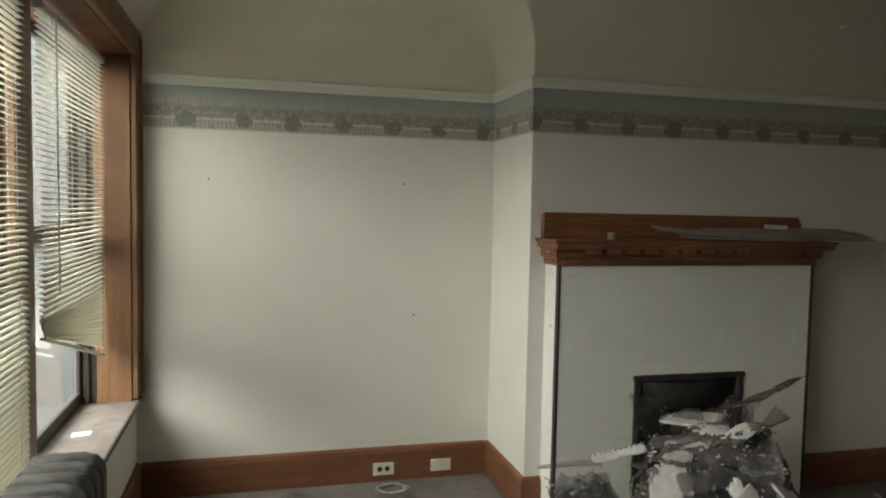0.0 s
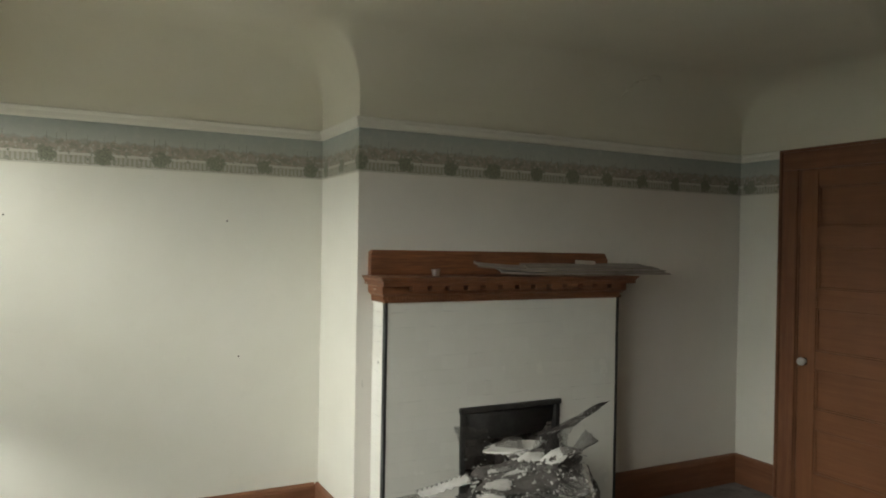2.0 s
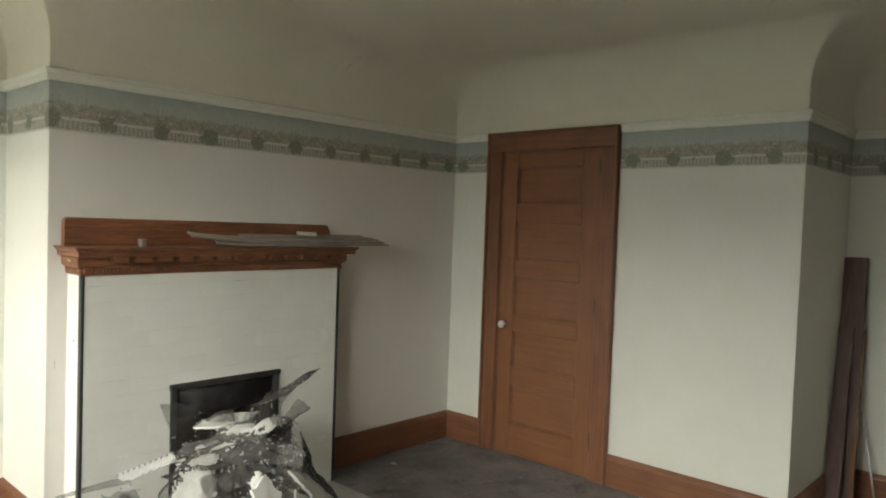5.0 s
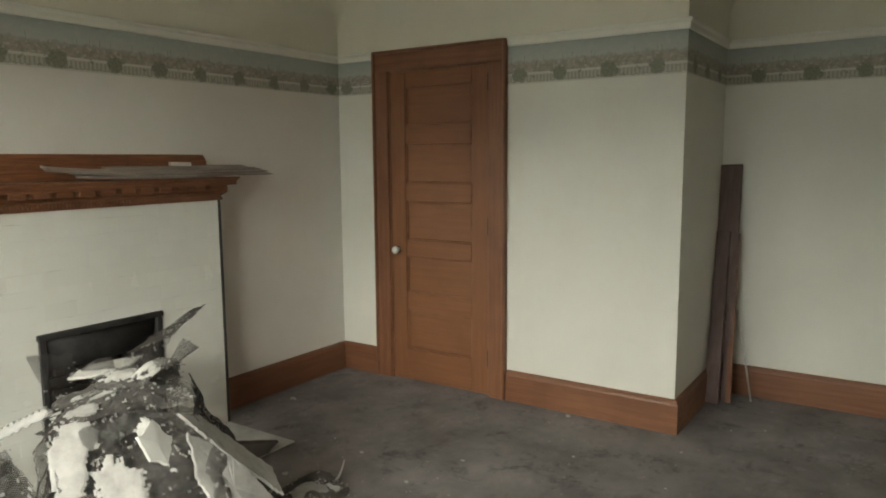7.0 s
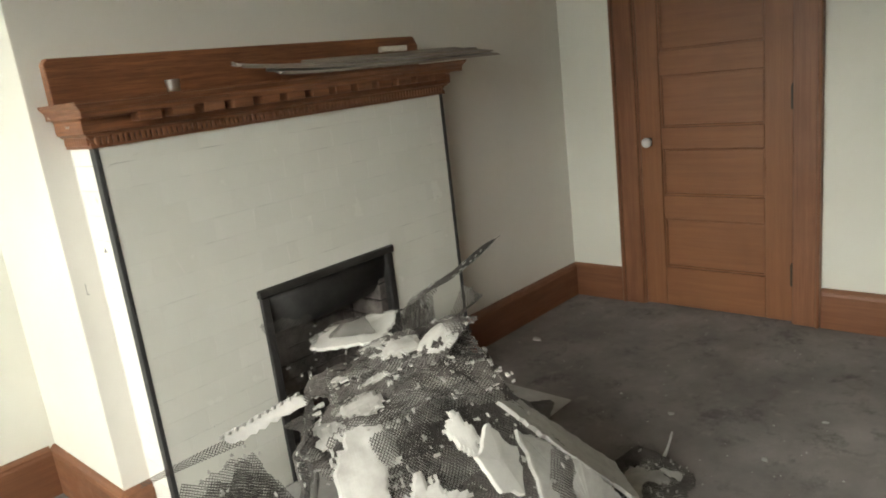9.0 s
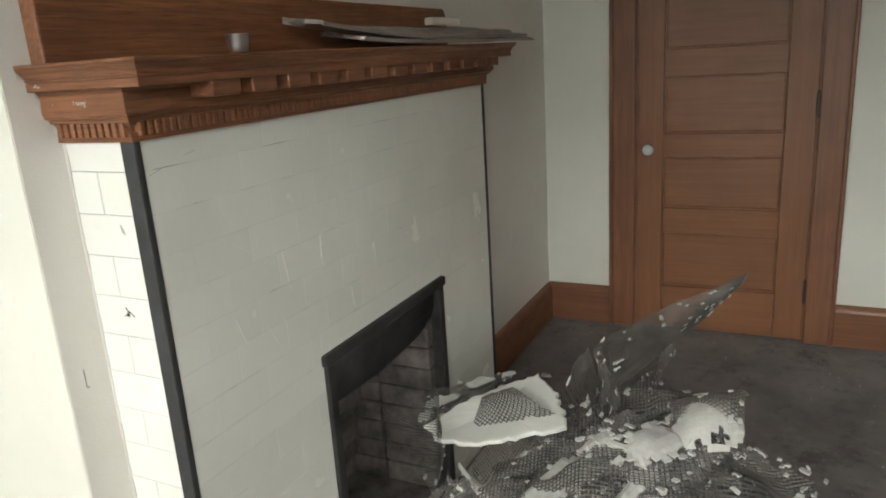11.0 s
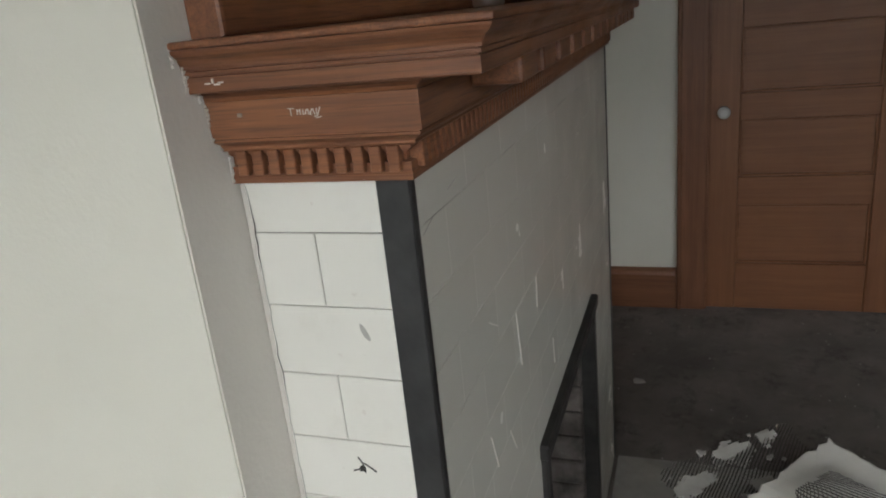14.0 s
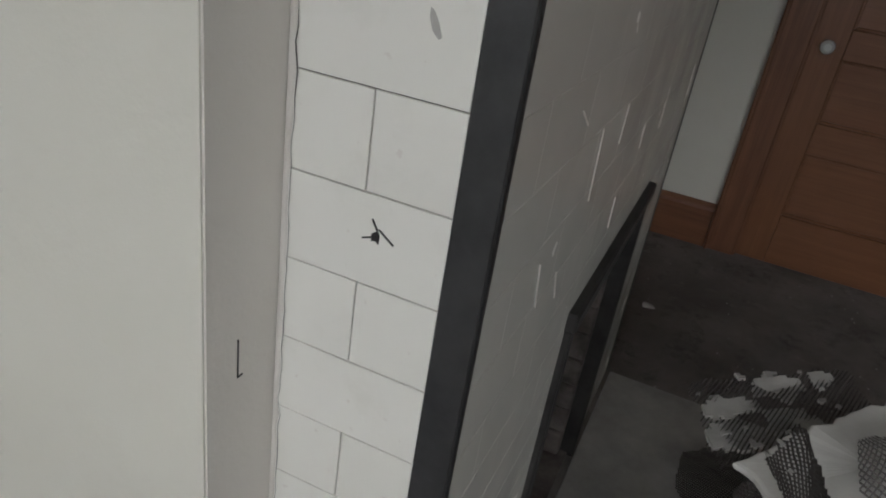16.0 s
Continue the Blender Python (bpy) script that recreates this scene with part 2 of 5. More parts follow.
def slat_plastic():
    n = Nodes("blind_slat")
    c = n.mix(n.ramp(n.noise(9.0), 0.3, 0.7), (0.70, 0.69, 0.61), (0.78, 0.77, 0.70))
    n.done(c, 0.45)
    t = n.tree.nodes.new("ShaderNodeBsdfTranslucent")
    t.inputs[0].default_value = (0.80, 0.77, 0.64, 1)
    m = n.tree.nodes.new("ShaderNodeMixShader")
    m.inputs[0].default_value = 0.30
    n.tree.links.new(n.bsdf.outputs[0], m.inputs[1])
    n.tree.links.new(t.outputs[0], m.inputs[2])
    n.tree.links.new(m.outputs[0], n.tree.nodes["Material Output"].inputs[0])
    return n.mat


def clear_glass(name, rough):
    n = Nodes(name)
    n.done((0.92, 0.95, 0.95), rough)
    n.bsdf.inputs["Transmission Weight"].default_value = 1.0
    n.bsdf.inputs["IOR"].default_value = 1.45
    return n.mat




def hazy_glass():
    m = clear_glass("window_glass", 0.05)
    tree = m.node_tree
    t = tree.nodes.new("ShaderNodeBsdfTranslucent")
    t.inputs[0].default_value = (0.80, 0.86, 0.88, 1)
    mix = tree.nodes.new("ShaderNodeMixShader")
    mix.inputs[0].default_value = 0.08
    tree.links.new(tree.nodes["Principled BSDF"].outputs[0], mix.inputs[1])
    tree.links.new(t.outputs[0], mix.inputs[2])
    tree.links.new(mix.outputs[0], tree.nodes["Material Output"].inputs[0])
    return m


SLAT, GLASS, KNOB = slat_plastic(), hazy_glass(), clear_glass("glint_white_knob_glass", 0.03)
# partly opaque near-white body: its pale colour stands in for the cut glass's sparkle
KNOB.node_tree.nodes["Principled BSDF"].inputs["Transmission Weight"].default_value = 0.45


# ---- building helpers ----
def mesh_of(name, verts, faces, mat, smooth=False):
    me = bpy.data.meshes.new(name)
    me.from_pydata([tuple(v) for v in verts], [], faces)
    me.materials.append(mat)
    if smooth:
        for p in me.polygons:
            p.use_smooth = True
    return me


def from_bm(name, bm, mat, smooth=False):
    bmesh.ops.recalc_face_normals(bm, faces=bm.faces)
    me = bpy.data.meshes.new(name)
    bm.to_mesh(me)
    bm.free()
    me.materials.append(mat)
    if smooth:
        for p in me.polygons:
            p.use_smooth = True
    return me


def child(ob, parent, label=""):
    ob.parent = parent
    if label:
        ob["label"] = label
    return ob


def part(name, me, parent, label="", at=(0, 0, 0)):
    ob = new(name, me)
    ob.location = at
    return child(ob, parent, label)


def empty(name, at, label="", category="", kind="", group=""):
    ob = new(name)
    ob.location = at
    ob.empty_display_size = 0.1
    return tagged(ob, label, category, group, kind)


def box_bm(a, b, bevel=0.0, segments=1):
    bm = bmesh.new()
    bmesh.ops.create_cube(bm, size=1)
    for v in bm.verts:
        v.co = [a[i] if v.co[i] < 0 else b[i] for i in range(3)]
    if bevel:
        bmesh.ops.bevel(bm, geom=bm.edges[:], offset=bevel, segments=segments, affect="EDGES", profile=0.5)
    return bm


def box_me(name, a, b, mat, bevel=0.0, segments=1):
    return from_bm(name, box_bm(a, b, bevel, segments), mat)


def joined(name, boxes, mat, bevel=0.0):
    bm = bmesh.new()
    for a, b in boxes:
        tmp = box_bm(a, b, bevel)
        me = bpy.data.meshes.new("tmp")
        tmp.to_mesh(me)
        tmp.free()
        bm.from_mesh(me)
        bpy.data.meshes.remove(me)
    return from_bm(name, bm, mat)


def structure(name, boxes, mat, label, bevel=0.0):
    return tagged(new(name, joined(name, boxes, mat, bevel)), label, kind="structure")


def sweep(name, path, profile, mat, closed=True):
    """Sweeps a profile of (outward, z) along a right-angled path; outward is to the right of the way."""
    nrm = []
    for (x0, y0), (x1, y1) in zip(path, path[1:]):
        d = Vector((x1 - x0, y1 - y0)).normalized()
        nrm.append(Vector((d.y, -d.x)))
    verts, faces, k = [], [], len(profile)
    for s in range(len(nrm)):
        for e in (s, s + 1):
            p = Vector(path[e])
            off = nrm[s].copy()
            other = e - 1 if e == s else e
            if 0 <= other < len(nrm) and other != s:
                off = off + nrm[other]
            for d, z in profile:
                verts.append((p.x + off.x * d, p.y + off.y * d, z))
        b = s * 2 * k
        for i in range(k if closed else k - 1):
            j = (i + 1) % k
            faces.append((b + i, b + j, b + k + j, b + k + i))
        if closed:
            if s == 0:
                faces.append(tuple(b + i for i in range(k)))
            if s == len(nrm) - 1:
                faces.append(tuple(b + k + i for i in reversed(range(k))))
    me = mesh_of(name, verts, faces, mat)
    bm = bmesh.new()
    bm.from_mesh(me)
    bmesh.ops.recalc_face_normals(bm, faces=bm.faces)
    bm.to_mesh(me)
    bm.free()
    return me


def tube_me(name, pts, radius, mat, sides=8):
    """A round rod along points."""
    verts, faces = [], []
    pts = [Vector(p) for p in pts]
    for i, p in enumerate(pts):
        d = (pts[min(i + 1, len(pts) - 1)] - pts[max(i - 1, 0)]).normalized()
        a = d.orthogonal().normalized()
        b = d.cross(a)
        r = radius[i] if isinstance(radius, (list, tuple)) else radius
        for k in range(sides):
            w = 2 * math.pi * k / sides
            verts.append(p + r * (a * math.cos(w) + b * math.sin(w)))
    for i in range(len(pts) - 1):
        for k in range(sides):
            j = (k + 1) % sides
            faces.append((i * sides + k, i * sides + j, (i + 1) * sides + j, (i + 1) * sides + k))
    faces += [tuple(range(sides)), tuple(range(len(verts) - sides, len(verts)))]
    return mesh_of(name, verts, faces, mat, True)


def lathe_me(name, profile, mat, sides=24):
    """A turned shape about z from (radius, z)."""
    verts, faces = [], []
    for r, z in profile:
        for k in range(sides):
            w = 2 * math.pi * k / sides
            verts.append((r * math.cos(w), r * math.sin(w), z))
    for i in range(len(profile) - 1):
        for k in range(sides):
            j = (k + 1) % sides
            faces.append((i * sides + k, i * sides + j, (i + 1) * sides + j, (i + 1) * sides + k))
    faces += [tuple(reversed(range(sides))), tuple(range(len(verts) - sides, len(verts)))]
    return mesh_of(name, verts, faces, mat, True)


# ---- the room ----
XL, YA, XB, YF, XR, YR, XE, YN = -2.04, 0.77, -0.088, 0.17, 2.695, -2.24, 3.60, -5.2
HIGH = 2.86
WT = 0.30                                            # the outer wall's thickness
W0, W1Y, WZ0, WZ1 = -2.96, 0.66, 0.53, 2.32          # the window's opening in the left wall
OX0, OX1, OZ = 0.43, 1.068, 0.737                    # the fireplace's opening
DY0, DY1, DZ = -1.06, -0.29, 2.10                    # the door's opening

tagged(new("floor", box_me("floor", (XL - 0.2, YN - 0.2, -0.12), (XE + 0.2, YA + 0.2, 0.0), CARPET)),
       "worn dark grey carpet with stains and plaster dust", kind="structure")
structure("wall_left", [((XL - WT, YN, 0), (XL, W0, HIGH)), ((XL - WT, W1Y, 0), (XL, YA, HIGH)),
                        ((XL - WT, W0, 0), (XL, W1Y, WZ0)), ((XL - WT, W0, WZ1), (XL, W1Y, HIGH))], WALL,
          "cream painted plaster wall with a wide window")
structure("wall_alcove", [((XL - WT, YA, 0), (XB + 0.1, YA + 0.15, HIGH))], WALL, "cream painted plaster wall with nail holes")
structure("wall_breast_side", [((XB, YF + 0.002, 0), (XB + 0.1, YA, HIGH))], WALL, "cream painted side of the chimney breast")
def doorway_wall(name, along, across, u0, u1, o0, o1, oz, mat, label):
    """One slab of wall with an opening from the floor up; along is its axis, across its two faces."""
    outline = [(u0, 0), (o0, 0), (o0, oz), (o1, oz), (o1, 0), (u1, 0), (u1, HIGH), (u0, HIGH)]
    bm = bmesh.new()
    rows = [[bm.verts.new((u, c, z) if along == "x" else (c, u, z)) for u, z in outline] for c in across]
    bm.faces.new(rows[0])
    bm.faces.new(list(reversed(rows[1])))
    for i in range(len(outline)):
        j = (i + 1) % len(outline)
        bm.faces.new((rows[0][j], rows[0][i], rows[1][i], rows[1][j]))
    return tagged(new(name, from_bm(name, bm, mat)), label, kind="structure")


doorway_wall("wall_breast", "x", (YF, YF + 0.13), XB + 0.002, XR, OX0, OX1, OZ, BREAST, "dull cream painted chimney breast wall")
doorway_wall("wall_right", "y", (XR, XR + 0.14), YR, YF + 0.1, DY0, DY1, DZ, WALL, "cream painted plaster wall around a closed door")
structure("wall_behind_door", [((XR + 0.142, DY0 - 0.1, 0), (XR + 0.19, DY1 + 0.1, HIGH))], WALL, "plain wall closing the doorway")
structure("wall_recess_side", [((XR + 0.14, YR, 0), (XE + 0.15, YR + 0.14, HIGH))], WALL, "cream painted return wall of the recess")
structure("wall_recess", [((XE, YN, 0), (XE + 0.15, YR, HIGH))], WALL, "cream painted plaster wall of the recess")
structure("wall_near", [((XL - 0.2, YN - 0.15, 0), (XE + 0.15, YN, HIGH))], WALL, "plain cream wall closing the room")

OUT = [(XL, YN), (XL, YA), (XB, YA), (XB, YF), (XR, YF), (XR, YR), (XE, YR), (XE, YN), (XL, YN)]


COVE, SPRING = 0.30, 2.36                            # the cove's radius and where it leaves the wall


def ceiling_mesh():
    """Cove in rings: sharp corners at the wall that soften towards the flat ceiling."""
    steps, arc = 14, 8
    pts = [Vector(p) for p in OUT[:-1]]
    n = len(pts)
    nrm = []
    for i in range(n):
        d = (pts[(i + 1) % n] - pts[i]).normalized()
        nrm.append(Vector((d.y, -d.x)))
    verts, faces = [], []
    for k in range(-1, steps + 1):
        w = math.pi / 2 * max(k, 0) / steps
        d, z = 0.003 + COVE * (1 - math.cos(w)), (SPRING + COVE * math.sin(w) if k >= 0 else 2.238)
        soft = 0.004 + 0.34 * (max(k, 0) / steps) ** 1.7
        for i in range(n):
            n0, n1 = nrm[i - 1], nrm[i]
            inner = n0.x * n1.y - n0.y * n1.x < 0
            rho = soft if inner else min(d, 0.006 + 0.25 * (max(k, 0) / steps) ** 4)
            mid = pts[i] + (n0 + n1) * (d + rho if inner else d - rho)
            for q in range(arc + 1):
                a = math.pi / 2 * q / arc
                p = mid + (n0 * math.cos(a) + n1 * math.sin(a)) * (-rho if inner else rho)
                verts.append((p.x, p.y, 2.335 if k < 0 and p.x < XL + 0.0065 else z))
    ring = n * (arc + 1)
    for k in range(steps + 1):
        for i in range(ring):
            j = (i + 1) % ring
            faces.append((k * ring + i, (k + 1) * ring + i, (k + 1) * ring + j, k * ring + j))
    top = len(verts)
    for z in (SPRING + COVE + 0.0008, HIGH + 0.12):
        verts += [(XL - 0.2, YN - 0.15, z), (XE + 0.15, YN - 0.15, z), (XE + 0.15, YA + 0.15, z), (XL - 0.2, YA + 0.15, z)]
    faces += [tuple(top + i for i in f) for f in ((0, 3, 2, 1), (4, 5, 6, 7), (0, 1, 5, 4), (1, 2, 6, 5), (2, 3, 7, 6), (3, 0, 4, 7))]
    me = mesh_of("ceiling", verts, faces, CEIL)
    for p in me.polygons:
        p.use_smooth = len(p.vertices) == 4 and p.vertices[0] < top and not abs(p.normal.z) < 0.02
    return me


tagged(new("ceiling", ceiling_mesh()), "beige plaster ceiling with a rounded cove", kind="structure")

RAILP = [(0, 2.185), (0.014, 2.187), (0.018, 2.196), (0.018, 2.218), (0.026, 2.226), (0.028, 2.236), (0.020, 2.242), (0, 2.244)]
tagged(new("trim_picture_rail", sweep("trim_picture_rail", [(XL, W1Y + 0.10)] + OUT[1:4] + [(XR, YF), (XR, DY1 + 0.13)], RAILP, RAIL)),
       "cream painted picture rail below the cove", kind="structure")
tagged(new("trim_picture_rail", sweep("trim_picture_rail", [(XR, DY0 - 0.13), (XR, YR), (XE, YR), (XE, YN)], RAILP, RAIL)),
       "cream painted picture rail below the cove", kind="structure")
BORDERP = [(0, 1.962), (0.004, 1.962), (0.004, 2.186), (0, 2.186)]
tagged(new("trim_wallpaper_border", sweep("trim_wallpaper_border", [(XL, W1Y + 0.10)] + OUT[1:4] + [(XR, YF), (XR, DY1 + 0.127)], BORDERP, BORDER)),
       "wallpaper border printed with cypresses, bushes and a balustrade", kind="structure")
tagged(new("trim_wallpaper_border", sweep("trim_wallpaper_border", [(XR, DY0 - 0.127), (XR, YR), (XE, YR), (XE, YN)], BORDERP, BORDER)),
       "wallpaper border printed with cypresses, bushes and a balustrade", kind="structure")
BASEP = [(0, 0), (0.024, 0), (0.024, 0.165), (0.020, 0.176), (0.020, 0.182), (0.012, 0.192), (0, 0.196)]
BASES = {"baseboard_left": ([(XL, YN), (XL, YA)], "y"), "baseboard_alcove": ([(XL + 0.024, YA), (XB - 0.024, YA)], "x"),
         "baseboard_breast_side": ([(XB, YA), (XB, YF), (-0.002, YF)], "y"), "baseboard_breast": ([(1.482, YF), (XR - 0.024, YF)], "x"),
         "baseboard_right_corner": ([(XR, YF), (XR, DY1 + 0.128)], "y"), "baseboard_right": ([(XR, DY0 - 0.128), (XR, YR), (XR + 0.05, YR)], "y"),
         "baseboard_recess_side": ([(XR + 0.05, YR), (XE - 0.024, YR)], "x"), "baseboard_recess": ([(XE, YR), (XE, YN)], "y")}
for name, (path, axis) in BASES.items():
    tagged(new(name, sweep(name, path, BASEP, WOOD[axis])), "scuffed red-brown stained wooden baseboard", kind="structure")


# a lip of lifted plaster in the cove above the fireplace
def plaster_lip():
    pts, rad = [], []
    for k in range(15):
        w = math.pi * (0.95 - 0.62 * k / 14)
        px, pz = 1.735 + 0.17 * math.cos(w), 2.42 + 0.215 * math.sin(w)
        c = max(0.0, (pz - SPRING) / COVE)
        pts.append((px, YF - COVE * (1 - math.sqrt(max(0.0, 1 - c * c))) + 0.004, pz))
        rad.append(0.013 * math.sin(math.pi * (k + 0.6) / 15.2) + 0.002)
    return tube_me("trim_plaster_lip", pts, rad, CEIL)


tagged(new("trim_plaster_lip", plaster_lip()), "curved ridge of lifted plaster in the ceiling cove", kind="structure")

# ---- window ----
def build_window():
    win = empty("window_1", (XL, -0.5, WZ0), "wide stained wooden window with two sashes and a dusty sill", kind="structure")

    def add(name, me, label=""):
        ob = part(name, me, win, label)
        ob.matrix_parent_inverse = Matrix.Translation((-XL, 0.5, -WZ0))
        return ob

    add("window_casing", joined("window_casing", [((XL, W1Y - 0.012, WZ0 + 0.04), (XL + 0.028, W1Y + 0.095, WZ1 + 0.09)),
                                                  ((XL, W0 - 0.1, WZ1 - 0.012), (XL + 0.028, W1Y - 0.012, WZ1 + 0.09)),
                                                  ((XL, W0 - 0.1, WZ0 + 0.04), (XL + 0.028, W0 + 0.012, WZ1 - 0.012))], JAMBW, 0.004))
    add("back_band", joined("back_band", [((XL, W1Y + 0.076, WZ0 + 0.04), (XL + 0.042, W1Y + 0.102, WZ1 + 0.106)),
                                          ((XL, W0 - 0.12, WZ1 + 0.082), (XL + 0.042, W1Y + 0.076, WZ1 + 0.106))], JAMBW, 0.005))
    add("jamb", box_me("jamb", (XL - 0.165, W1Y - 0.018, WZ0 + 0.03), (XL - 0.001, W1Y + 0.001, WZ1), JAMBW, 0.002))
    add("outer_jamb", box_me("outer_jamb", (XL - WT - 0.06, W1Y - 0.018, WZ0 + 0.03), (XL - 0.1655, W1Y + 0.001, WZ1), DARKJ, 0.002))
    add("jamb", box_me("jamb", (XL - WT, W0 - 0.001, WZ0 + 0.03), (XL - 0.001, W0 + 0.018, WZ1), JAMBW, 0.002))
    add("head_jamb", box_me("head_jamb", (XL - WT, W0 + 0.018, WZ1 - 0.018), (XL - 0.001, W1Y - 0.018, WZ1 + 0.001), WOOD["y"], 0.002))
    add("mullion", box_me("mullion", (XL - WT, -0.57, WZ0 + 0.03), (XL - 0.155, -0.385, WZ1 - 0.018), JAMBW, 0.006))
    add("mullion", box_me("mullion", (XL - WT, -1.875, WZ0 + 0.03), (XL - 0.155, -1.755, WZ1 - 0.018), JAMBW, 0.006))
    add("window_sill", box_me("window_sill", (XL - WT, W0 - 0.14, WZ0), (XL + 0.035, W1Y + 0.108, WZ0 + 0.032), SILLM, 0.010, 3))
    for y0, y1 in ((-0.385, W1Y - 0.018), (-1.755, -0.57), (W0 + 0.018, -1.875)):
        add("stop_bead", box_me("stop_bead", (XL - 0.225, y1 - 0.022, WZ0 + 0.032), (XL - 0.195, y1, WZ1 - 0.018), DARKJ, 0.003))
        for z0, z1, x in ((WZ0 + 0.035, 1.46, XL - 0.232), (1.41, WZ1 - 0.02, XL - 0.264)):
            sash = add("sash", joined("sash", [((x - 0.03, y0, z0), (x, y0 + 0.045, z1)), ((x - 0.03, y1 - 0.045, z0), (x, y1, z1)),
                                               ((x - 0.03, y0 + 0.045, z0), (x, y1 - 0.045, z0 + 0.06)),
                                               ((x - 0.03, y0 + 0.045, z1 - 0.05), (x, y1 - 0.045, z1))], DARKJ, 0.003))
            pane = part("pane", box_me("pane", (x - 0.018, y0 + 0.040, z0 + 0.055), (x - 0.014, y1 - 0.040, z1 - 0.045), GLASS), sash, "hazy window glass")
            pane.visible_shadow = False


build_window()


def slat_mesh(length):
    """One curved slat, lying along y, with its middle at the origin."""
    verts, faces, k = [], [], 5
    for y in (-length / 2, length / 2):
        for side in (0, 1):
            for i in range(k):
                s = i / (k - 1) - 0.5
                verts.append((s * 0.025, y, 0.0035 * (1 - 4 * s * s) - 0.0006 * side))
    for i in range(k - 1):
        faces += [(i, i + 1, 2 * k + i + 1, 2 * k + i), (k + i, 3 * k + i, 3 * k + i + 1, k + i + 1)]
    faces += [(0, 2 * k, 3 * k, k), (k - 1, 2 * k - 1, 4 * k - 1, 3 * k - 1)]
    return mesh_of("slat", verts, faces, SLAT, True)


def build_blind(y0, y1, top, far_bottom, near_bottom, label):
    """A slatted blind whose lower end hangs askew; slats lie open at the top and shut at the bottom."""
    x, mid, length = XL - 0.13, (y0 + y1) / 2, y1 - y0
    ob = empty("window_blind", (x, mid, top), label, "blind", group="window blinds")
    part("head_rail", box_me("head_rail", (-0.018, -length / 2, -0.028), (0.018, length / 2, 0.0), IVORY, 0.003), ob)
    me, pitch = slat_mesh(length), 0.0215
    count = int((top - min(far_bottom, near_bottom) - 0.05) / pitch)
    end = top - 0.045 - count * pitch
    rnd = random.Random(int(y0 * 100))
    for i in range(count):
        z = -0.045 - i * pitch
        f = i / count
        lean = -(8 + 16 * f) if f < 0.62 else -(18 + 95 * (f - 0.62) / 0.38 * 0.62)
        lift_far = max(0.0, far_bottom - (top + z) + (count - i) * 0.0035)
        lift_near = max(0.0, near_bottom - (top + z) + (count - i) * 0.0035)
        s = part("slat", me, ob)
        turn = math.atan2(lift_far - lift_near, length)
        s.matrix_local = Matrix.Translation((rnd.uniform(-0.001, 0.001), 0, z + (lift_far + lift_near) / 2)) @ Matrix.Rotation(turn, 4, "X") @ Matrix.Rotation(radians(-lean + rnd.uniform(-2, 2)), 4, "Y")
    drop = (far_bottom + near_bottom) / 2 - top
    rail = part("bottom_rail", box_me("bottom_rail", (-0.012, -length / 2, -0.010), (0.012, length / 2, 0.002), IVORY, 0.003), ob)
    rail.matrix_local = Matrix.Translation((0, 0, drop - 0.006)) @ Matrix.Rotation(math.atan2(far_bottom - near_bottom, length), 4, "X")
    for f in (0.12, 0.5, 0.9):
        y = -length / 2 + length * f
        low = near_bottom + (far_bottom - near_bottom) * f - top
        part("ladder_cord", joined("ladder_cord", [((0.0128, y - 0.001, low), (0.0142, y + 0.001, -0.02)), ((-0.0142, y - 0.001, low), (-0.0128, y + 0.001, -0.02))], CORD), ob)
    part("tilt_wand", tube_me("tilt_wand", [(0.024, -length * 0.36, -0.02), (0.026, -length * 0.36, -1.05)], 0.0035, IVORY, 6), ob)


build_blind(-0.41, 0.632, 2.275, 0.815, 1.095, "cream slatted blind hanging askew in the window")
build_blind(-1.745, -0.580, 2.275, 0.66, 0.66, "cream slatted blind drawn down in the window")
build_blind(W0 + 0.025, -1.885, 2.275, 2.08, 2.08, "cream slatted blind raised in the window")

# the world outside the window
tagged(new("ground", box_me("ground", (-60, -60, -3.2), (60, 60, -3.0), GROUND)), "grass and paving below the window", kind="structure")
structure("backdrop", [((-13.0, -7.0, -3.0), (-9.0, 6.0, 2.6)), ((-5.0, 9.0, -3.0), (3.0, 13.0, 4.8))], FACADE, "brown brick house wall across the yard")


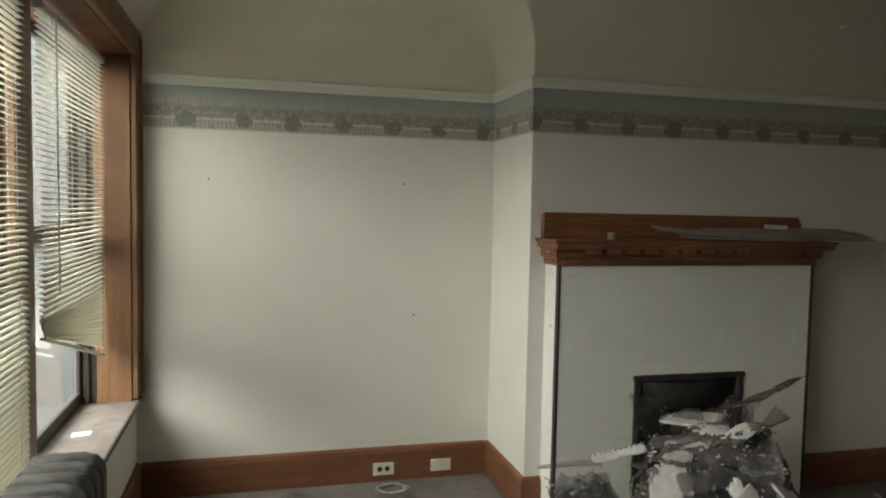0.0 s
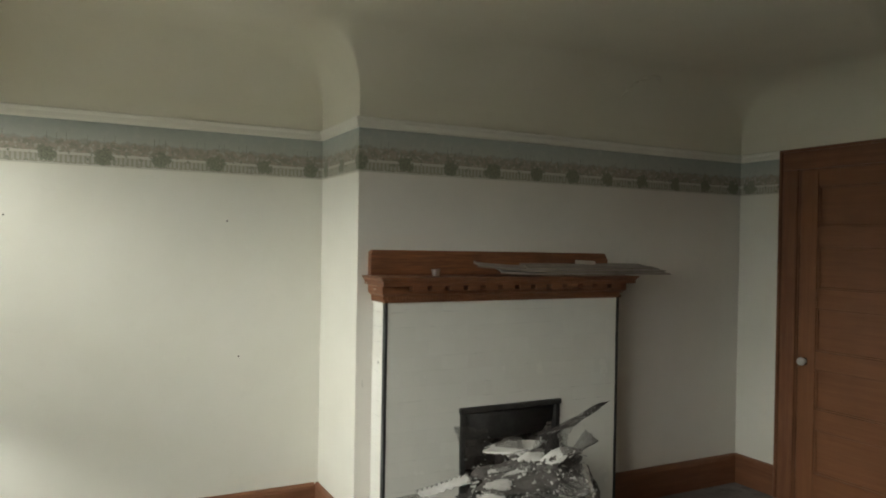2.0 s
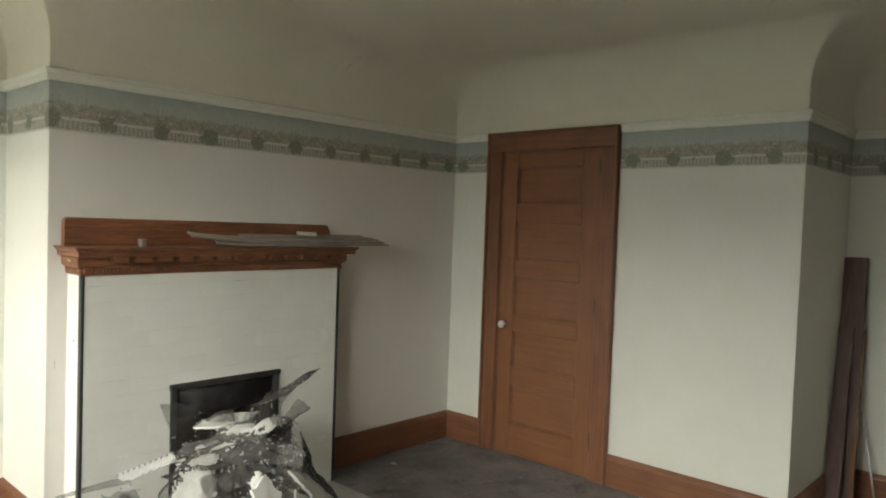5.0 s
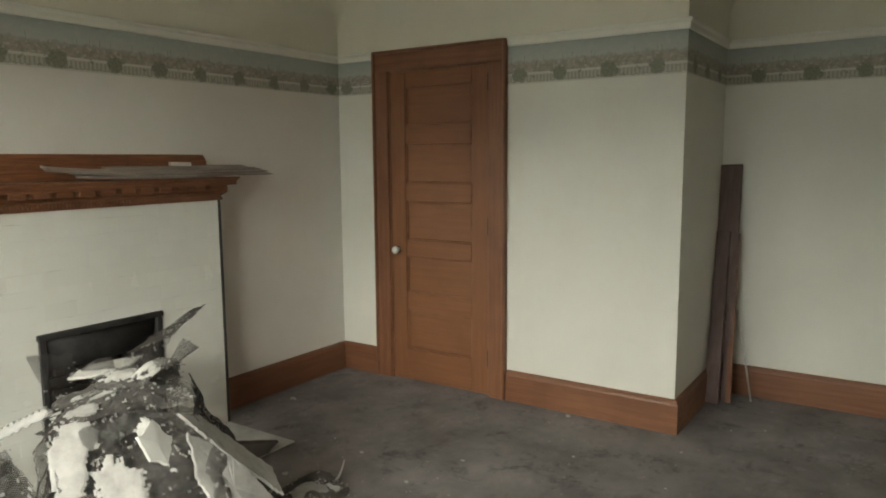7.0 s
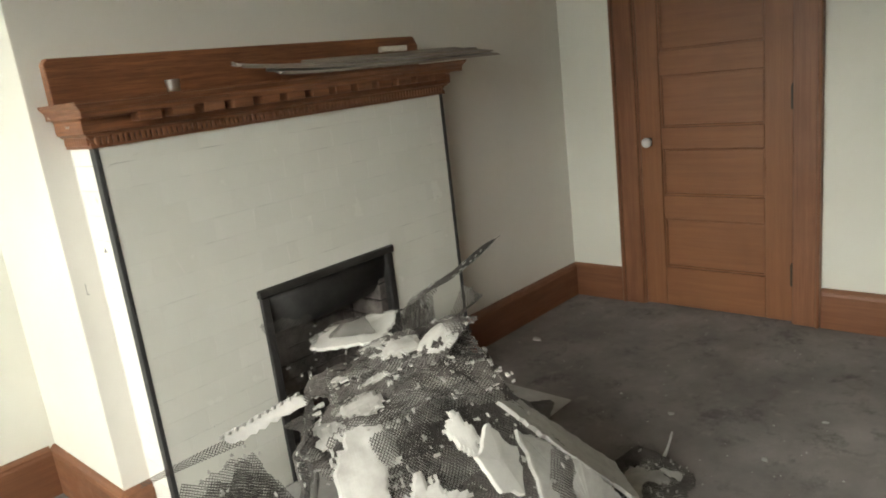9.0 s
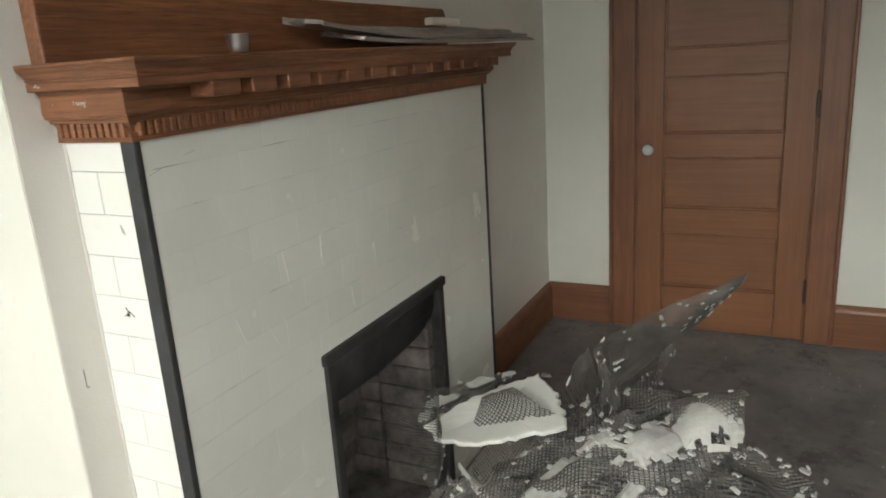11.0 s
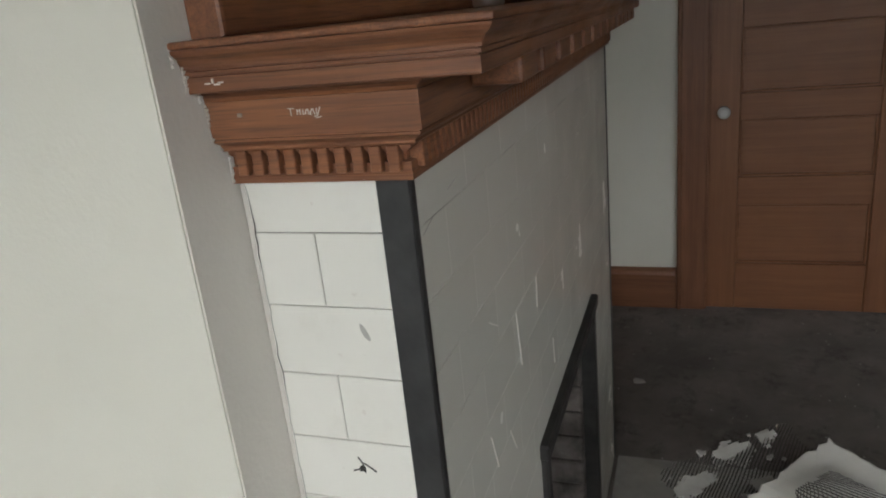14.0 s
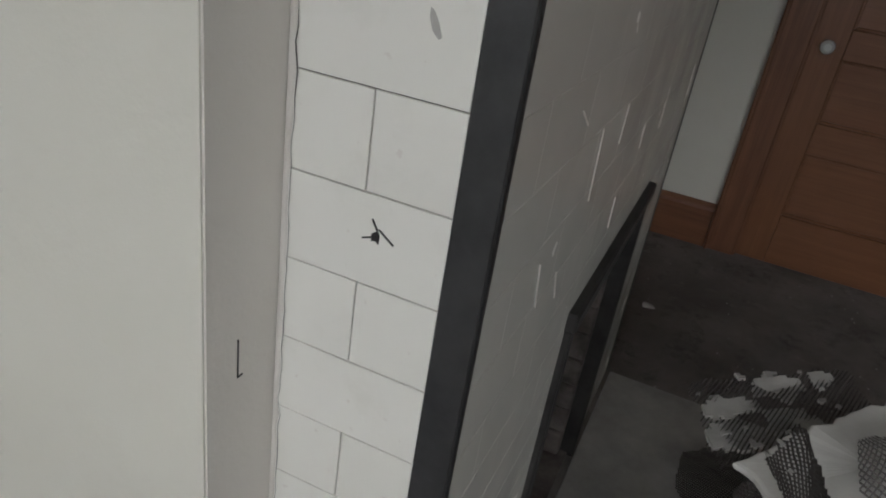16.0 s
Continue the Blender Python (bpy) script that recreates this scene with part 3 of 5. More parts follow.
def build_radiator():
    x0, x1, top, y = -2.012, -1.822, 0.90, -1.125
    ob = empty("radiator", ((x0 + x1) / 2, y - 0.3, 0.0), "dusty dark cast-iron column radiator below the window", "radiator")
    inv = Matrix.Translation((-(x0 + x1) / 2, -(y - 0.3), 0))
    bm = bmesh.new()
    n, w = 10, 0.025
    outline = []
    for k in range(n + 1):
        a = math.pi / 2 * k / n
        outline.append((0.045 + 0.05 * math.cos(a), top - 0.06 + 0.06 * math.sin(a)))
    for k in range(n + 1):
        a = math.pi / 2 * (1 + k / n)
        outline.append((-0.070 + 0.025 * math.cos(a), top - 0.03 + 0.03 * math.sin(a)))
    outline += [(-0.095, 0.06), (-0.085, 0.0), (-0.06, 0.0), (-0.05, 0.07), (0.05, 0.07), (0.06, 0.0), (0.085, 0.0), (0.095, 0.06)]
    front = [bm.verts.new((px, w, pz)) for px, pz in outline]
    back = [bm.verts.new((px, -w, pz)) for px, pz in outline]
    bm.faces.new(front)
    bm.faces.new(list(reversed(back)))
    for i in range(len(outline)):
        j = (i + 1) % len(outline)
        bm.faces.new((front[j], front[i], back[i], back[j]))
    bmesh.ops.bevel(bm, geom=[e for e in bm.edges if abs(e.verts[0].co.y - e.verts[1].co.y) < 1e-5], offset=0.016, segments=3, affect="EDGES", profile=0.6)
    me = from_bm("section", bm, RADI, True)
    for i in range(13):
        s = part("section", me, ob, at=((x0 + x1) / 2, y - 0.03 - i * 0.075, 0.0))
        s.matrix_parent_inverse = inv
    for z in (0.13, 0.78):
        h = part("hub", tube_me("hub", [((x0 + x1) / 2, y - 0.02, z), ((x0 + x1) / 2, y - 0.95, z)], 0.024, RADI, 10), ob)
        h.matrix_parent_inverse = inv


build_radiator()


# ---- door ----
def build_door():
    door = empty("door_1", (XR, (DY0 + DY1) / 2, 0), "closed red-brown five-panel wooden door with a glass knob", kind="structure")
    inv = Matrix.Translation((-XR, -(DY0 + DY1) / 2, 0))

    def add(name, me, label="", under=None):
        ob = part(name, me, under or door, label)
        if under is None:
            ob.matrix_parent_inverse = inv
        return ob

    xf, t = XR - 0.006, 0.035
    sy0, sy1 = DY0 + 0.128, DY1 - 0.122
    for a, b in ((DY0 + 0.004, sy0), (sy1, DY1 - 0.004)):
        add("stile", box_me("stile", (xf, a, 0.006), (xf + t, b, DZ - 0.004), DOORW["z"], 0.003))
    rails = ((0.006, 0.225), (0.495, 0.622), (0.868, 0.980), (1.243, 1.365), (1.620, 1.745), (1.992, DZ - 0.004))
    for a, b in rails:
        add("rail", box_me("rail", (xf + 0.001, sy0 + 0.0005, a), (xf + t, sy1 - 0.0005, b), DOORW["y"], 0.003))
    for (_, a), (b, _) in zip(rails, rails[1:]):
        add("panel", box_me("panel", (xf + 0.019, sy0 - 0.002, a - 0.002), (xf + t - 0.004, sy1 + 0.002, b + 0.002), DOORW["y"]))
        add("panel_bead", joined("panel_bead", [((xf + 0.008, sy0, a), (xf + 0.020, sy0 + 0.011, b)), ((xf + 0.008, sy1 - 0.011, a), (xf + 0.020, sy1, b)),
                                                ((xf + 0.008, sy0 + 0.011, a), (xf + 0.020, sy1 - 0.011, a + 0.011)),
                                                ((xf + 0.008, sy0 + 0.011, b - 0.011), (xf + 0.020, sy1 - 0.011, b))], DOORW["y"], 0.003))
    cx = XR - 0.030
    add("casing", box_me("casing", (cx, DY1 + 0.004, 0), (XR, DY1 + 0.112, DZ + 0.004), WOOD["z"], 0.004))
    add("casing", box_me("casing", (cx, DY0 - 0.112, 0), (XR, DY0 - 0.004, DZ + 0.004), WOOD["z"], 0.004))
    add("head_casing", box_me("head_casing", (cx, DY0 - 0.112, DZ + 0.0045), (XR, DY1 + 0.112, DZ + 0.12), WOOD["y"], 0.004))
    add("back_band", joined("back_band", [((cx - 0.016, DY1 + 0.108, 0), (XR, DY1 + 0.127, DZ + 0.135)), ((cx - 0.016, DY0 - 0.127, 0), (XR, DY0 - 0.108, DZ + 0.135)),
                                          ((cx - 0.016, DY0 - 0.108, DZ + 0.116), (XR, DY1 + 0.108, DZ + 0.135))], WOOD["z"], 0.005))
    add("jamb", joined("jamb", [((XR - 0.012, DY1 - 0.004, 0), (XR + 0.14, DY1 + 0.004, DZ + 0.004)), ((XR - 0.012, DY0 - 0.004, 0), (XR + 0.14, DY0 + 0.004, DZ + 0.004)),
                                ((XR - 0.012, DY0 + 0.004, DZ - 0.004), (XR + 0.14, DY1 - 0.004, DZ + 0.004))], WOOD["z"]))
    for z in (0.245, 1.10, 1.99):
        add("hinge", joined("hinge", [((xf - 0.012, DY0 - 0.006, z - 0.055), (xf + 0.004, DY0 + 0.010, z + 0.055)),
                                      ((xf - 0.010, DY0 - 0.003, z + 0.055), (xf, DY0 + 0.007, z + 0.064))], HINGE, 0.003), "dark aged hinge")
    add("knob_plate", box_me("knob_plate", (xf - 0.003, DY1 - 0.072, 0.885), (xf, DY1 - 0.044, 0.93), HINGE, 0.002))
    knob = add("door_knob", lathe_me("door_knob", [(0.0, 0.058), (0.014, 0.058), (0.024, 0.050), (0.027, 0.040), (0.024, 0.028), (0.014, 0.020), (0.011, 0.018)], KNOB, 12), "faceted glass knob, part opaque white for its sparkle")
    knob.matrix_basis = Matrix.Translation((xf, DY1 - 0.058, 0.908)) @ Matrix.Rotation(radians(-90), 4, "Y")
    for p in knob.data.polygons:
        p.use_smooth = False
    part("knob_stem", lathe_me("knob_stem", [(0.012, 0.0), (0.012, 0.018), (0.009, 0.022), (0.009, 0.030), (0.0, 0.031)], CHROME, 12), knob, "bright metal stem")
    return door


build_door()


# ---- fireplace ----
def chamfer_tile(w, h, face, depth=0.008, c=0.0012):
    """A tile seen along +z of its own axes, its middle at the origin."""
    a, b = w / 2, h / 2
    v = [(-a, -b, -depth), (a, -b, -depth), (a, b, -depth), (-a, b, -depth),
         (-a, -b, -c), (a, -b, -c), (a, b, -c), (-a, b, -c),
         (-a + c, -b + c, 0), (a - c, -b + c, 0), (a - c, b - c, 0), (-a + c, b - c, 0)]
    f = [(8, 9, 10, 11)] + [q for i in range(4) for q in ((i, (i + 1) % 4, 4 + (i + 1) % 4, 4 + i), (4 + i, 4 + (i + 1) % 4, 8 + (i + 1) % 4, 8 + i))]
    if face == "front":
        v = [(x, -z, y) for x, y, z in v]
    elif face == "left":
        v = [(-z, -x, y) for x, y, z in v]
    else:
        v = [(z, x, y) for x, y, z in v]
    return mesh_of("tile", v, f, TILE)


FW = 1.484          # the fireplace's width
ROWS = [(1.252, 1.3025)] + [(1.252 - 0.0752 * (k + 1), 1.252 - 0.0752 * k) for k in range(16)] + [(0.002, 1.252 - 0.0752 * 16)]


def build_fireplace():
    fp = empty("fireplace", (FW / 2, 0.08, 0), "white-painted tiled fireplace with black metal edges and an iron firebox", "fireplace")
    inv = Matrix.Translation((-FW / 2, -0.08, 0))

    def add(name, me, label="", at=(0, 0, 0)):
        ob = part(name, me, fp, label, at)
        ob.matrix_parent_inverse = inv
        return ob

    add("backing", joined("backing", [((0.012, 0.0009, 0), (OX0, YF - 0.001, 1.3025)), ((OX1, 0.0009, 0), (FW - 0.018, YF - 0.001, 1.3025)),
                                      ((OX0, 0.0009, OZ), (OX1, YF - 0.001, 1.3025))], PAINTED))
    add("side_backing", joined("side_backing", [((0.0025, 0.0046, 0), (0.0115, YF - 0.001, 1.3025)), ((FW - 0.0115, 0.0046, 0), (FW - 0.0025, YF - 0.001, 1.3025))], GROUT))
    for x0, x1 in ((0, 0.012), (FW - 0.018, FW)):
        side = -0.002 if x0 == 0 else FW - 0.004
        add("edge_strip", joined("edge_strip", [((x0 + 0.0005, -0.002, 0), (x1, 0.0046, 1.3028)), ((side, -0.0015, 0), (side + 0.006, 0.030, 1.3028))], IRON, 0.001), "black painted metal corner strip")
    cache, g = {}, 0.0012
    rnd = random.Random(4)

    def tile(face, w, h, at):
        key = (face, round(w, 3), round(h, 3))
        if key not in cache:
            gap = 0.0003 if face == "front" else g
            cache[key] = chamfer_tile(w - gap, h - (0.0010 if face == "front" else g), face, 0.008, 0.0002 if face == "front" else 0.0004)
            if face == "front":
                cache[key].materials.clear()
                cache[key].materials.append(ENAMEL)
        ob = add("tile", cache[key], at=at)
        if face != "front":
            ob.rotation_euler = (rnd.uniform(-0.0007, 0.0007), rnd.uniform(-0.001, 0.001), rnd.uniform(-0.0007, 0.0007))

    for r, (z0, z1) in enumerate(ROWS):
        cuts = [0.030, 0.17] if r % 2 == 0 else [0.030, 0.1, 0.17]
        for a, b in zip(cuts, cuts[1:]):
            tile("left", b - a, z1 - z0, (0.0, (a + b) / 2, (z0 + z1) / 2))
            tile("right", b - a, z1 - z0, (FW, (a + b) / 2, (z0 + z1) / 2))
        spans = [(0.012, FW - 0.018)]
        if z1 <= OZ:
            spans = [(0.012, OX0), (OX1, FW - 0.018)]
        elif z0 < OZ:
            spans = [(0.012, OX0), (OX1, FW - 0.018)]
            tile("front", OX1 - OX0, z1 - OZ, ((OX0 + OX1) / 2, 0.0, (OZ + z1) / 2))
        start = 0.012 - (0.0765 if r % 2 else 0.0)
        for s0, s1 in spans:
            k = 0
            while start + 0.153 * k < s1:
                a, b = max(s0, start + 0.153 * k), min(s1, start + 0.153 * (k + 1))
                k += 1
                if b - a > 0.012:
                    tile("front", b - a, z1 - z0, ((a + b) / 2, 0.0, (z0 + z1) / 2))
    # iron surround, hood and firebox
    lip = 0.034
    for a, b in (((OX0, -0.010, 0), (OX0 + lip, 0.03, OZ - 0.024)), ((OX1 - lip, -0.010, 0), (OX1, 0.03, OZ - 0.024)), ((OX0 - 0.006, -0.016, OZ - 0.0238), (OX1 + 0.006, 0.03, OZ + 0.006))):
        add("surround_bar", box_me("surround_bar", a, b, SOOT, 0.004), "black cast-iron surround bar")
    add("hearth", box_me("hearth", (-0.01, -0.548, -0.02), (1.468, -0.012, 0.006), HEARTH, 0.003), "flat grey dusty hearth slab")
    # lumpy paint where the tiled return meets the wall
    verts, faces = [], []
    for k in range(131):
        z = 0.01 * k
        w = 0.004 + 0.005 * max(0.0, noise.noise(Vector((z * 9, 0, 3)))) + 0.003 * noise.noise(Vector((z * 55, 1, 3)))
        verts += [(-0.0022, YF - 0.0008, z), (-0.0020, YF - w, z), (0.001, YF - w - 0.0006, z)]
    for k in range(130):
        a = 3 * k
        faces += [(a, a + 3, a + 4, a + 1), (a + 1, a + 4, a + 5, a + 2)]
    add("paint_edge", mesh_of("paint_edge", verts, faces, BREAST, True), "lumpy cream paint along the tile edge")
    verts, faces = [], []
    for k in range(131):
        z = 0.01 * k
        y = YF - 0.0062 - 0.005 * max(0.0, noise.noise(Vector((z * 9, 0, 3)))) - 0.003 * noise.noise(Vector((z * 55, 1, 3)))
        w = 0.0005 + 0.0016 * max(0.0, noise.noise(Vector((z * 14, 5, 3))))
        verts += [(-0.0012, y, z), (-0.0012, y - w, z)]
    faces = [(2 * k, 2 * k + 2, 2 * k + 3, 2 * k + 1) for k in range(130)]
    add("edge_crack", mesh_of("edge_crack", verts, faces, GROUT), "dark crack along the tile edge")
    verts, faces = [], []
    for k in range(9):
        a = math.pi / 2 * k / 8
        y, z = 0.012 + 0.085 * (1 - math.cos(a)), OZ - 0.022 - 0.165 * math.sin(a)
        verts += [(OX0 + lip, y, z), ((OX0 + OX1) / 2, y - 0.012 * math.sin(a), z - 0.01 * math.sin(a)), (OX1 - lip, y, z)]
    for k in range(8):
        i = 3 * k
        faces += [(i, i + 1, i + 4, i + 3), (i + 1, i + 2, i + 5, i + 4)]
    hood = add("hood", mesh_of("hood", verts, faces, SOOT, True), "sooty curved iron hood")
    so = hood.modifiers.new("thick", "SOLIDIFY")
    so.thickness = 0.006
    d = 0.42
    add("firebox", joined("firebox", [((OX0 - 0.06, 0.03, 0.0), (OX0 + 0.02, d, OZ + 0.1)), ((OX1 - 0.02, 0.03, 0.0), (OX1 + 0.06, d, OZ + 0.1)),
                                      ((OX0 + 0.02, d - 0.03, 0.0), (OX1 - 0.02, d + 0.05, OZ + 0.1)), ((OX0 - 0.06, 0.03, OZ + 0.04), (OX1 + 0.06, d, OZ + 0.1)),
                                      ((OX0 + 0.02, 0.005, 0.001), (OX1 - 0.02, d - 0.03, 0.012))], BRICK), "sooty brick-lined firebox")
    bw, bh = 0.196, 0.066
    bm = box_bm((-bw / 2, -0.03, -bh / 2), (bw / 2, 0.03, bh / 2), 0.004)
    me = from_bm("brick", bm, BRICK)
    for r in range(9):
        for c in range(3):
            x = OX0 + 0.12 + c * 0.2 + (0.04 if r % 2 else -0.02)
            add("brick", me, at=(min(x, OX1 - 0.13), 0.375 - 0.012 * r + rnd.uniform(-0.006, 0.006), 0.05 + r * 0.072))
    bm = box_bm((-0.03, -0.095, -bh / 2), (0.03, 0.095, bh / 2), 0.004)
    side = from_bm("brick", bm, BRICK)
    for r in range(9):
        for c in range(2):
            add("brick", side, at=(OX1 - 0.038 + rnd.uniform(-0.004, 0.004), 0.12 + c * 0.2, 0.05 + r * 0.072))
    # hairline crack under the mantel
    for x0, x1, z0, z1 in ((0.02, 0.05, 1.243, 1.252), (0.10, 0.13, 1.266, 1.271)):
        cr = add("crack", box_me("crack", (-0.5, -0.0004, -0.0004), (0.5, 0.002, 0.0002), HEARTH), at=((x0 + x1) / 2, -0.0002, (z0 + z1) / 2))
        cr.scale = (math.hypot(x1 - x0, z1 - z0), 1, 1)
        cr.rotation_euler = (0, -math.atan2(z1 - z0, x1 - x0), 0)
    # scratches in the paint and a chipped hole on the return
    for x, z, l, a in ((0.34, 0.98, 0.09, 80), (0.47, 1.0, 0.05, 95), (0.58, 0.84, 0.05, 85), (0.27, 0.86, 0.05, 60), (0.70, 0.93, 0.04, 88), (0.22, 1.06, 0.04, 30), (0.18, 0.90, 0.06, 70), (0.95, 1.16, 0.012, 20)):
        w = radians(a)
        sc = add("scratch", box_me("scratch", (-l / 2, -0.0008, -0.0007), (l / 2, 0.0004, 0.0007), CHALK), at=(x, -0.0006, z))
        sc.rotation_euler = (0, w, 0)
    chip = bmesh.new()
    rr = random.Random(7)
    pts = [chip.verts.new((-0.0006, 0.006 * math.cos(a) * rr.uniform(0.4, 1.2), 0.006 * math.sin(a) * rr.uniform(0.4, 1.2))) for a in [i * math.tau / 9 for i in range(9)]]
    ext = bmesh.ops.extrude_face_region(chip, geom=[chip.faces.new(pts)])
    for v in ext["geom"]:
        if isinstance(v, bmesh.types.BMVert):
            v.co.x += 0.001
    add("chipped_hole", from_bm("chipped_hole", chip, SOOT), "dark chipped hole in a tile", at=(0.0, 0.087, 0.994))
    for dy, dz, l, a in ((-0.008, 0.002, 0.016, 35), (0.002, 0.009, 0.010, 60), (0.006, -0.002, 0.012, -20)):
        s = add("crack", box_me("crack", (-0.0006, -l / 2, -0.0006), (0.0006, l / 2, 0.0006), SOOT), at=(-0.0003, 0.087 + dy, 0.994 + dz))
        s.rotation_euler = (radians(a), 0, 0)
    smear = bmesh.new()
    pts = [smear.verts.new((0, y, z)) for y, z in ((0.003, 0.009), (0.0, 0.007), (-0.004, 0.0), (-0.007, -0.008), (-0.005, -0.0095), (0.0, -0.005), (0.003, 0.003))]
    ext = bmesh.ops.extrude_face_region(smear, geom=[smear.faces.new(pts)])
    for v in ext["geom"]:
        if isinstance(v, bmesh.types.BMVert):
            v.co.x -= 0.0006
    add("paint_smear", from_bm("paint_smear", smear, PLASTER), "grey smear on a tile", at=(0.0002, 0.064, 1.152))
    return fp


build_fireplace()


def build_mantel():
    m = empty("mantelpiece", (FW / 2, 0.05, 1.303), "red-brown stained wooden mantelpiece with dentils and chipped paint edges", "mantelpiece")
    inv = Matrix.Translation((-FW / 2, -0.05, -1.303))

    def add(name, me, label="", at=(0, 0, 0)):
        ob = part(name, me, m, label, at)
        ob.matrix_parent_inverse = inv
        return ob

    base = [(0, YF), (0, 0), (FW, 0), (FW, YF)]
    over = [(0, YF), (0, -0.04), (FW, -0.04), (FW, YF)]
    low = [(-0.02, 1.3032), (0.010, 1.3032), (0.010, 1.309), (0.0095, 1.3095), (0.0095, 1.3190), (0.003, 1.3195), (0.003, 1.3265), (0.0055, 1.327), (0.0055, 1.3285), (0.0085, 1.329), (0.0085, 1.3305), (0.0115, 1.331), (0.0115, 1.335), (-0.02, 1.335)]
    bead = [(-0.02, 1.335), (0.017, 1.335), (0.019, 1.337), (0.019, 1.339), (0.022, 1.342), (0.027, 1.3445), (0.027, 1.346), (-0.02, 1.346)]
    fascia = [(-0.02, 1.346), (0.0285, 1.346), (0.0285, 1.3472), (0.0268, 1.3475), (0.0268, 1.3486), (0.030, 1.3490), (0.030, 1.3805), (-0.02, 1.3805)]
    neck = [(-0.02, 1.3805), (0.028, 1.3805), (0.030, 1.384), (0.036, 1.388), (0.036, 1.390), (-0.02, 1.390)]
    band = [(0.032, 1.390), (0.046, 1.390), (0.048, 1.3915), (0.048, 1.4035), (0.0462, 1.4040), (0.0462, 1.4052), (0.0495, 1.4056), (0.0495, 1.4082), (0.0478, 1.4086), (0.0478, 1.4096), (0.0510, 1.4100), (0.0510, 1.4125), (0.032, 1.4125)]
    crown = [(-0.03, 1.4125), (0.051, 1.4125), (0.0525, 1.4155), (0.055, 1.4185), (0.059, 1.4215), (0.0615, 1.4245), (0.062, 1.4268), (-0.03, 1.4268)]
    for name, path, prof in (("lower_fillet", base, low), ("bead_moulding", base, bead), ("fascia", base, fascia), ("neck_moulding", base, neck),
                             ("cornice_band", over, band), ("crown_moulding", over, crown)):
        for k, axis in ((0, "y"), (1, "x"), (2, "y")):
            # mitred ends: sweep the whole path and keep one side
            me = sweep(name, path, prof, MANTEL[axis])
            n = len(prof)
            keep = set(range(k * 2 * n, (k + 1) * 2 * n))
            bm = bmesh.new()
            bm.from_mesh(me)
            bm.verts.ensure_lookup_table()
            bmesh.ops.delete(bm, geom=[v for v in bm.verts if v.index not in keep], context="VERTS")
            bpy.data.meshes.remove(me)
            add(name, from_bm(name, bm, MANTEL[axis]))
    add("shelf", box_me("shelf", (-0.064, -0.104, 1.4272), (FW + 0.064, YF - 0.001, 1.4335), MANTEL["x"], 0.0022, 2), "dusty shelf top")
    add("core", box_me("core", (0.002, 0.003, 1.304), (FW - 0.002, YF - 0.002, 1.426), MANTEL["x"]))
    # dentils
    dx = from_bm("dentil", box_bm((-0.0053, -0.0135, -0.0115), (0.0053, 0.0, 0.0115), 0.0010), MANTEL["x"])
    dy = from_bm("dentil", box_bm((-0.0135, -0.0053, -0.0115), (0.0, 0.0053, 0.0115), 0.0010), MANTEL["y"])
    for i in range(10):
        add("dentil", dy, at=(-0.003, 0.1527 - 0.01652 * i, 1.3232))
    for i in range(89):
        add("dentil", dx, at=(0.0095 + 0.01665 * i, -0.003, 1.3232))
    # blocks below the overhang
    blk = from_bm("modillion", box_bm((-0.036, -0.0525, -0.014), (0.036, 0.0, 0.033), 0.004, 2), MANTEL["x"])
    for i in range(13):
        add("modillion", blk, at=(0.145 + 0.1042 * i, -0.0302, 1.378))
    # back board with eased corners
    bm = bmesh.new()
    x0, x1, z0, z1 = -0.030, 1.512, 1.4337, 1.558
    prof = [(x0, z0), (x1, z0), (x1, z1 - 0.035), (x1 - 0.012, z1 - 0.03), (x1 - 0.02, z1 - 0.004), (x1 - 0.03, z1), (0.6, z1 + 0.004), (x0 + 0.012, z1 + 0.006), (x0, z1 - 0.008)]
    a = [bm.verts.new((x, 0.135, z)) for x, z in prof]
    b = [bm.verts.new((x, YF - 0.001, z)) for x, z in prof]
    bm.faces.new(a)
    bm.faces.new(list(reversed(b)))
    for i in range(len(prof)):
        j = (i + 1) % len(prof)
        bm.faces.new((a[j], a[i], b[i], b[j]))
    bmesh.ops.bevel(bm, geom=[e for e in bm.edges if abs(e.verts[0].co.y - 0.135) < 1e-5 and abs(e.verts[1].co.y - 0.135) < 1e-5], offset=0.004, segments=2, affect="EDGES", profile=0.5)
    add("back_board", from_bm("back_board", bm, MANTEL["x"]))
    # peeled white paint along the wall edge of the return, and scrawled strokes on the fascia
    rr = random.Random(11)
    for k in range(84):
        z = 1.306 + 0.125 * k / 83 + rr.uniform(-0.001, 0.001)
        d = 0.012 if z < 1.335 else (0.022 if z < 1.346 else (0.031 if z < 1.381 else (0.037 if z < 1.39 else (0.051 if z < 1.4125 else 0.0625))))
        h, w = rr.uniform(0.0008, 0.0032), rr.uniform(0.0006, 0.0034) * rr.random()
        add("paint_fleck", box_me("paint_fleck", (-d - 0.0006, YF - w - 0.001, z - h / 2), (-d + 0.004, YF - 0.001, z + h / 2), CHALK))
    strokes = [(0, 0, 5, 90), (0.2, 2.4, 5, 0), (4.5, 0, 4, 90), (6.5, 0, 4, 90), (5.5, 0.4, 2, 0), (8.5, -0.3, 3, 90), (10.5, 0, 3, 70), (12.2, 0.3, 3, 115), (14, -0.2, 4, 60),
               (16, -0.5, 4, 110), (18, 0, 4, 90), (19.5, -0.3, 6, 65), (17, -3.6, 3, 5), (19, -4.4, 4, 10), (9.5, -1.8, 3, 20), (13, -2.0, 3, -15)]
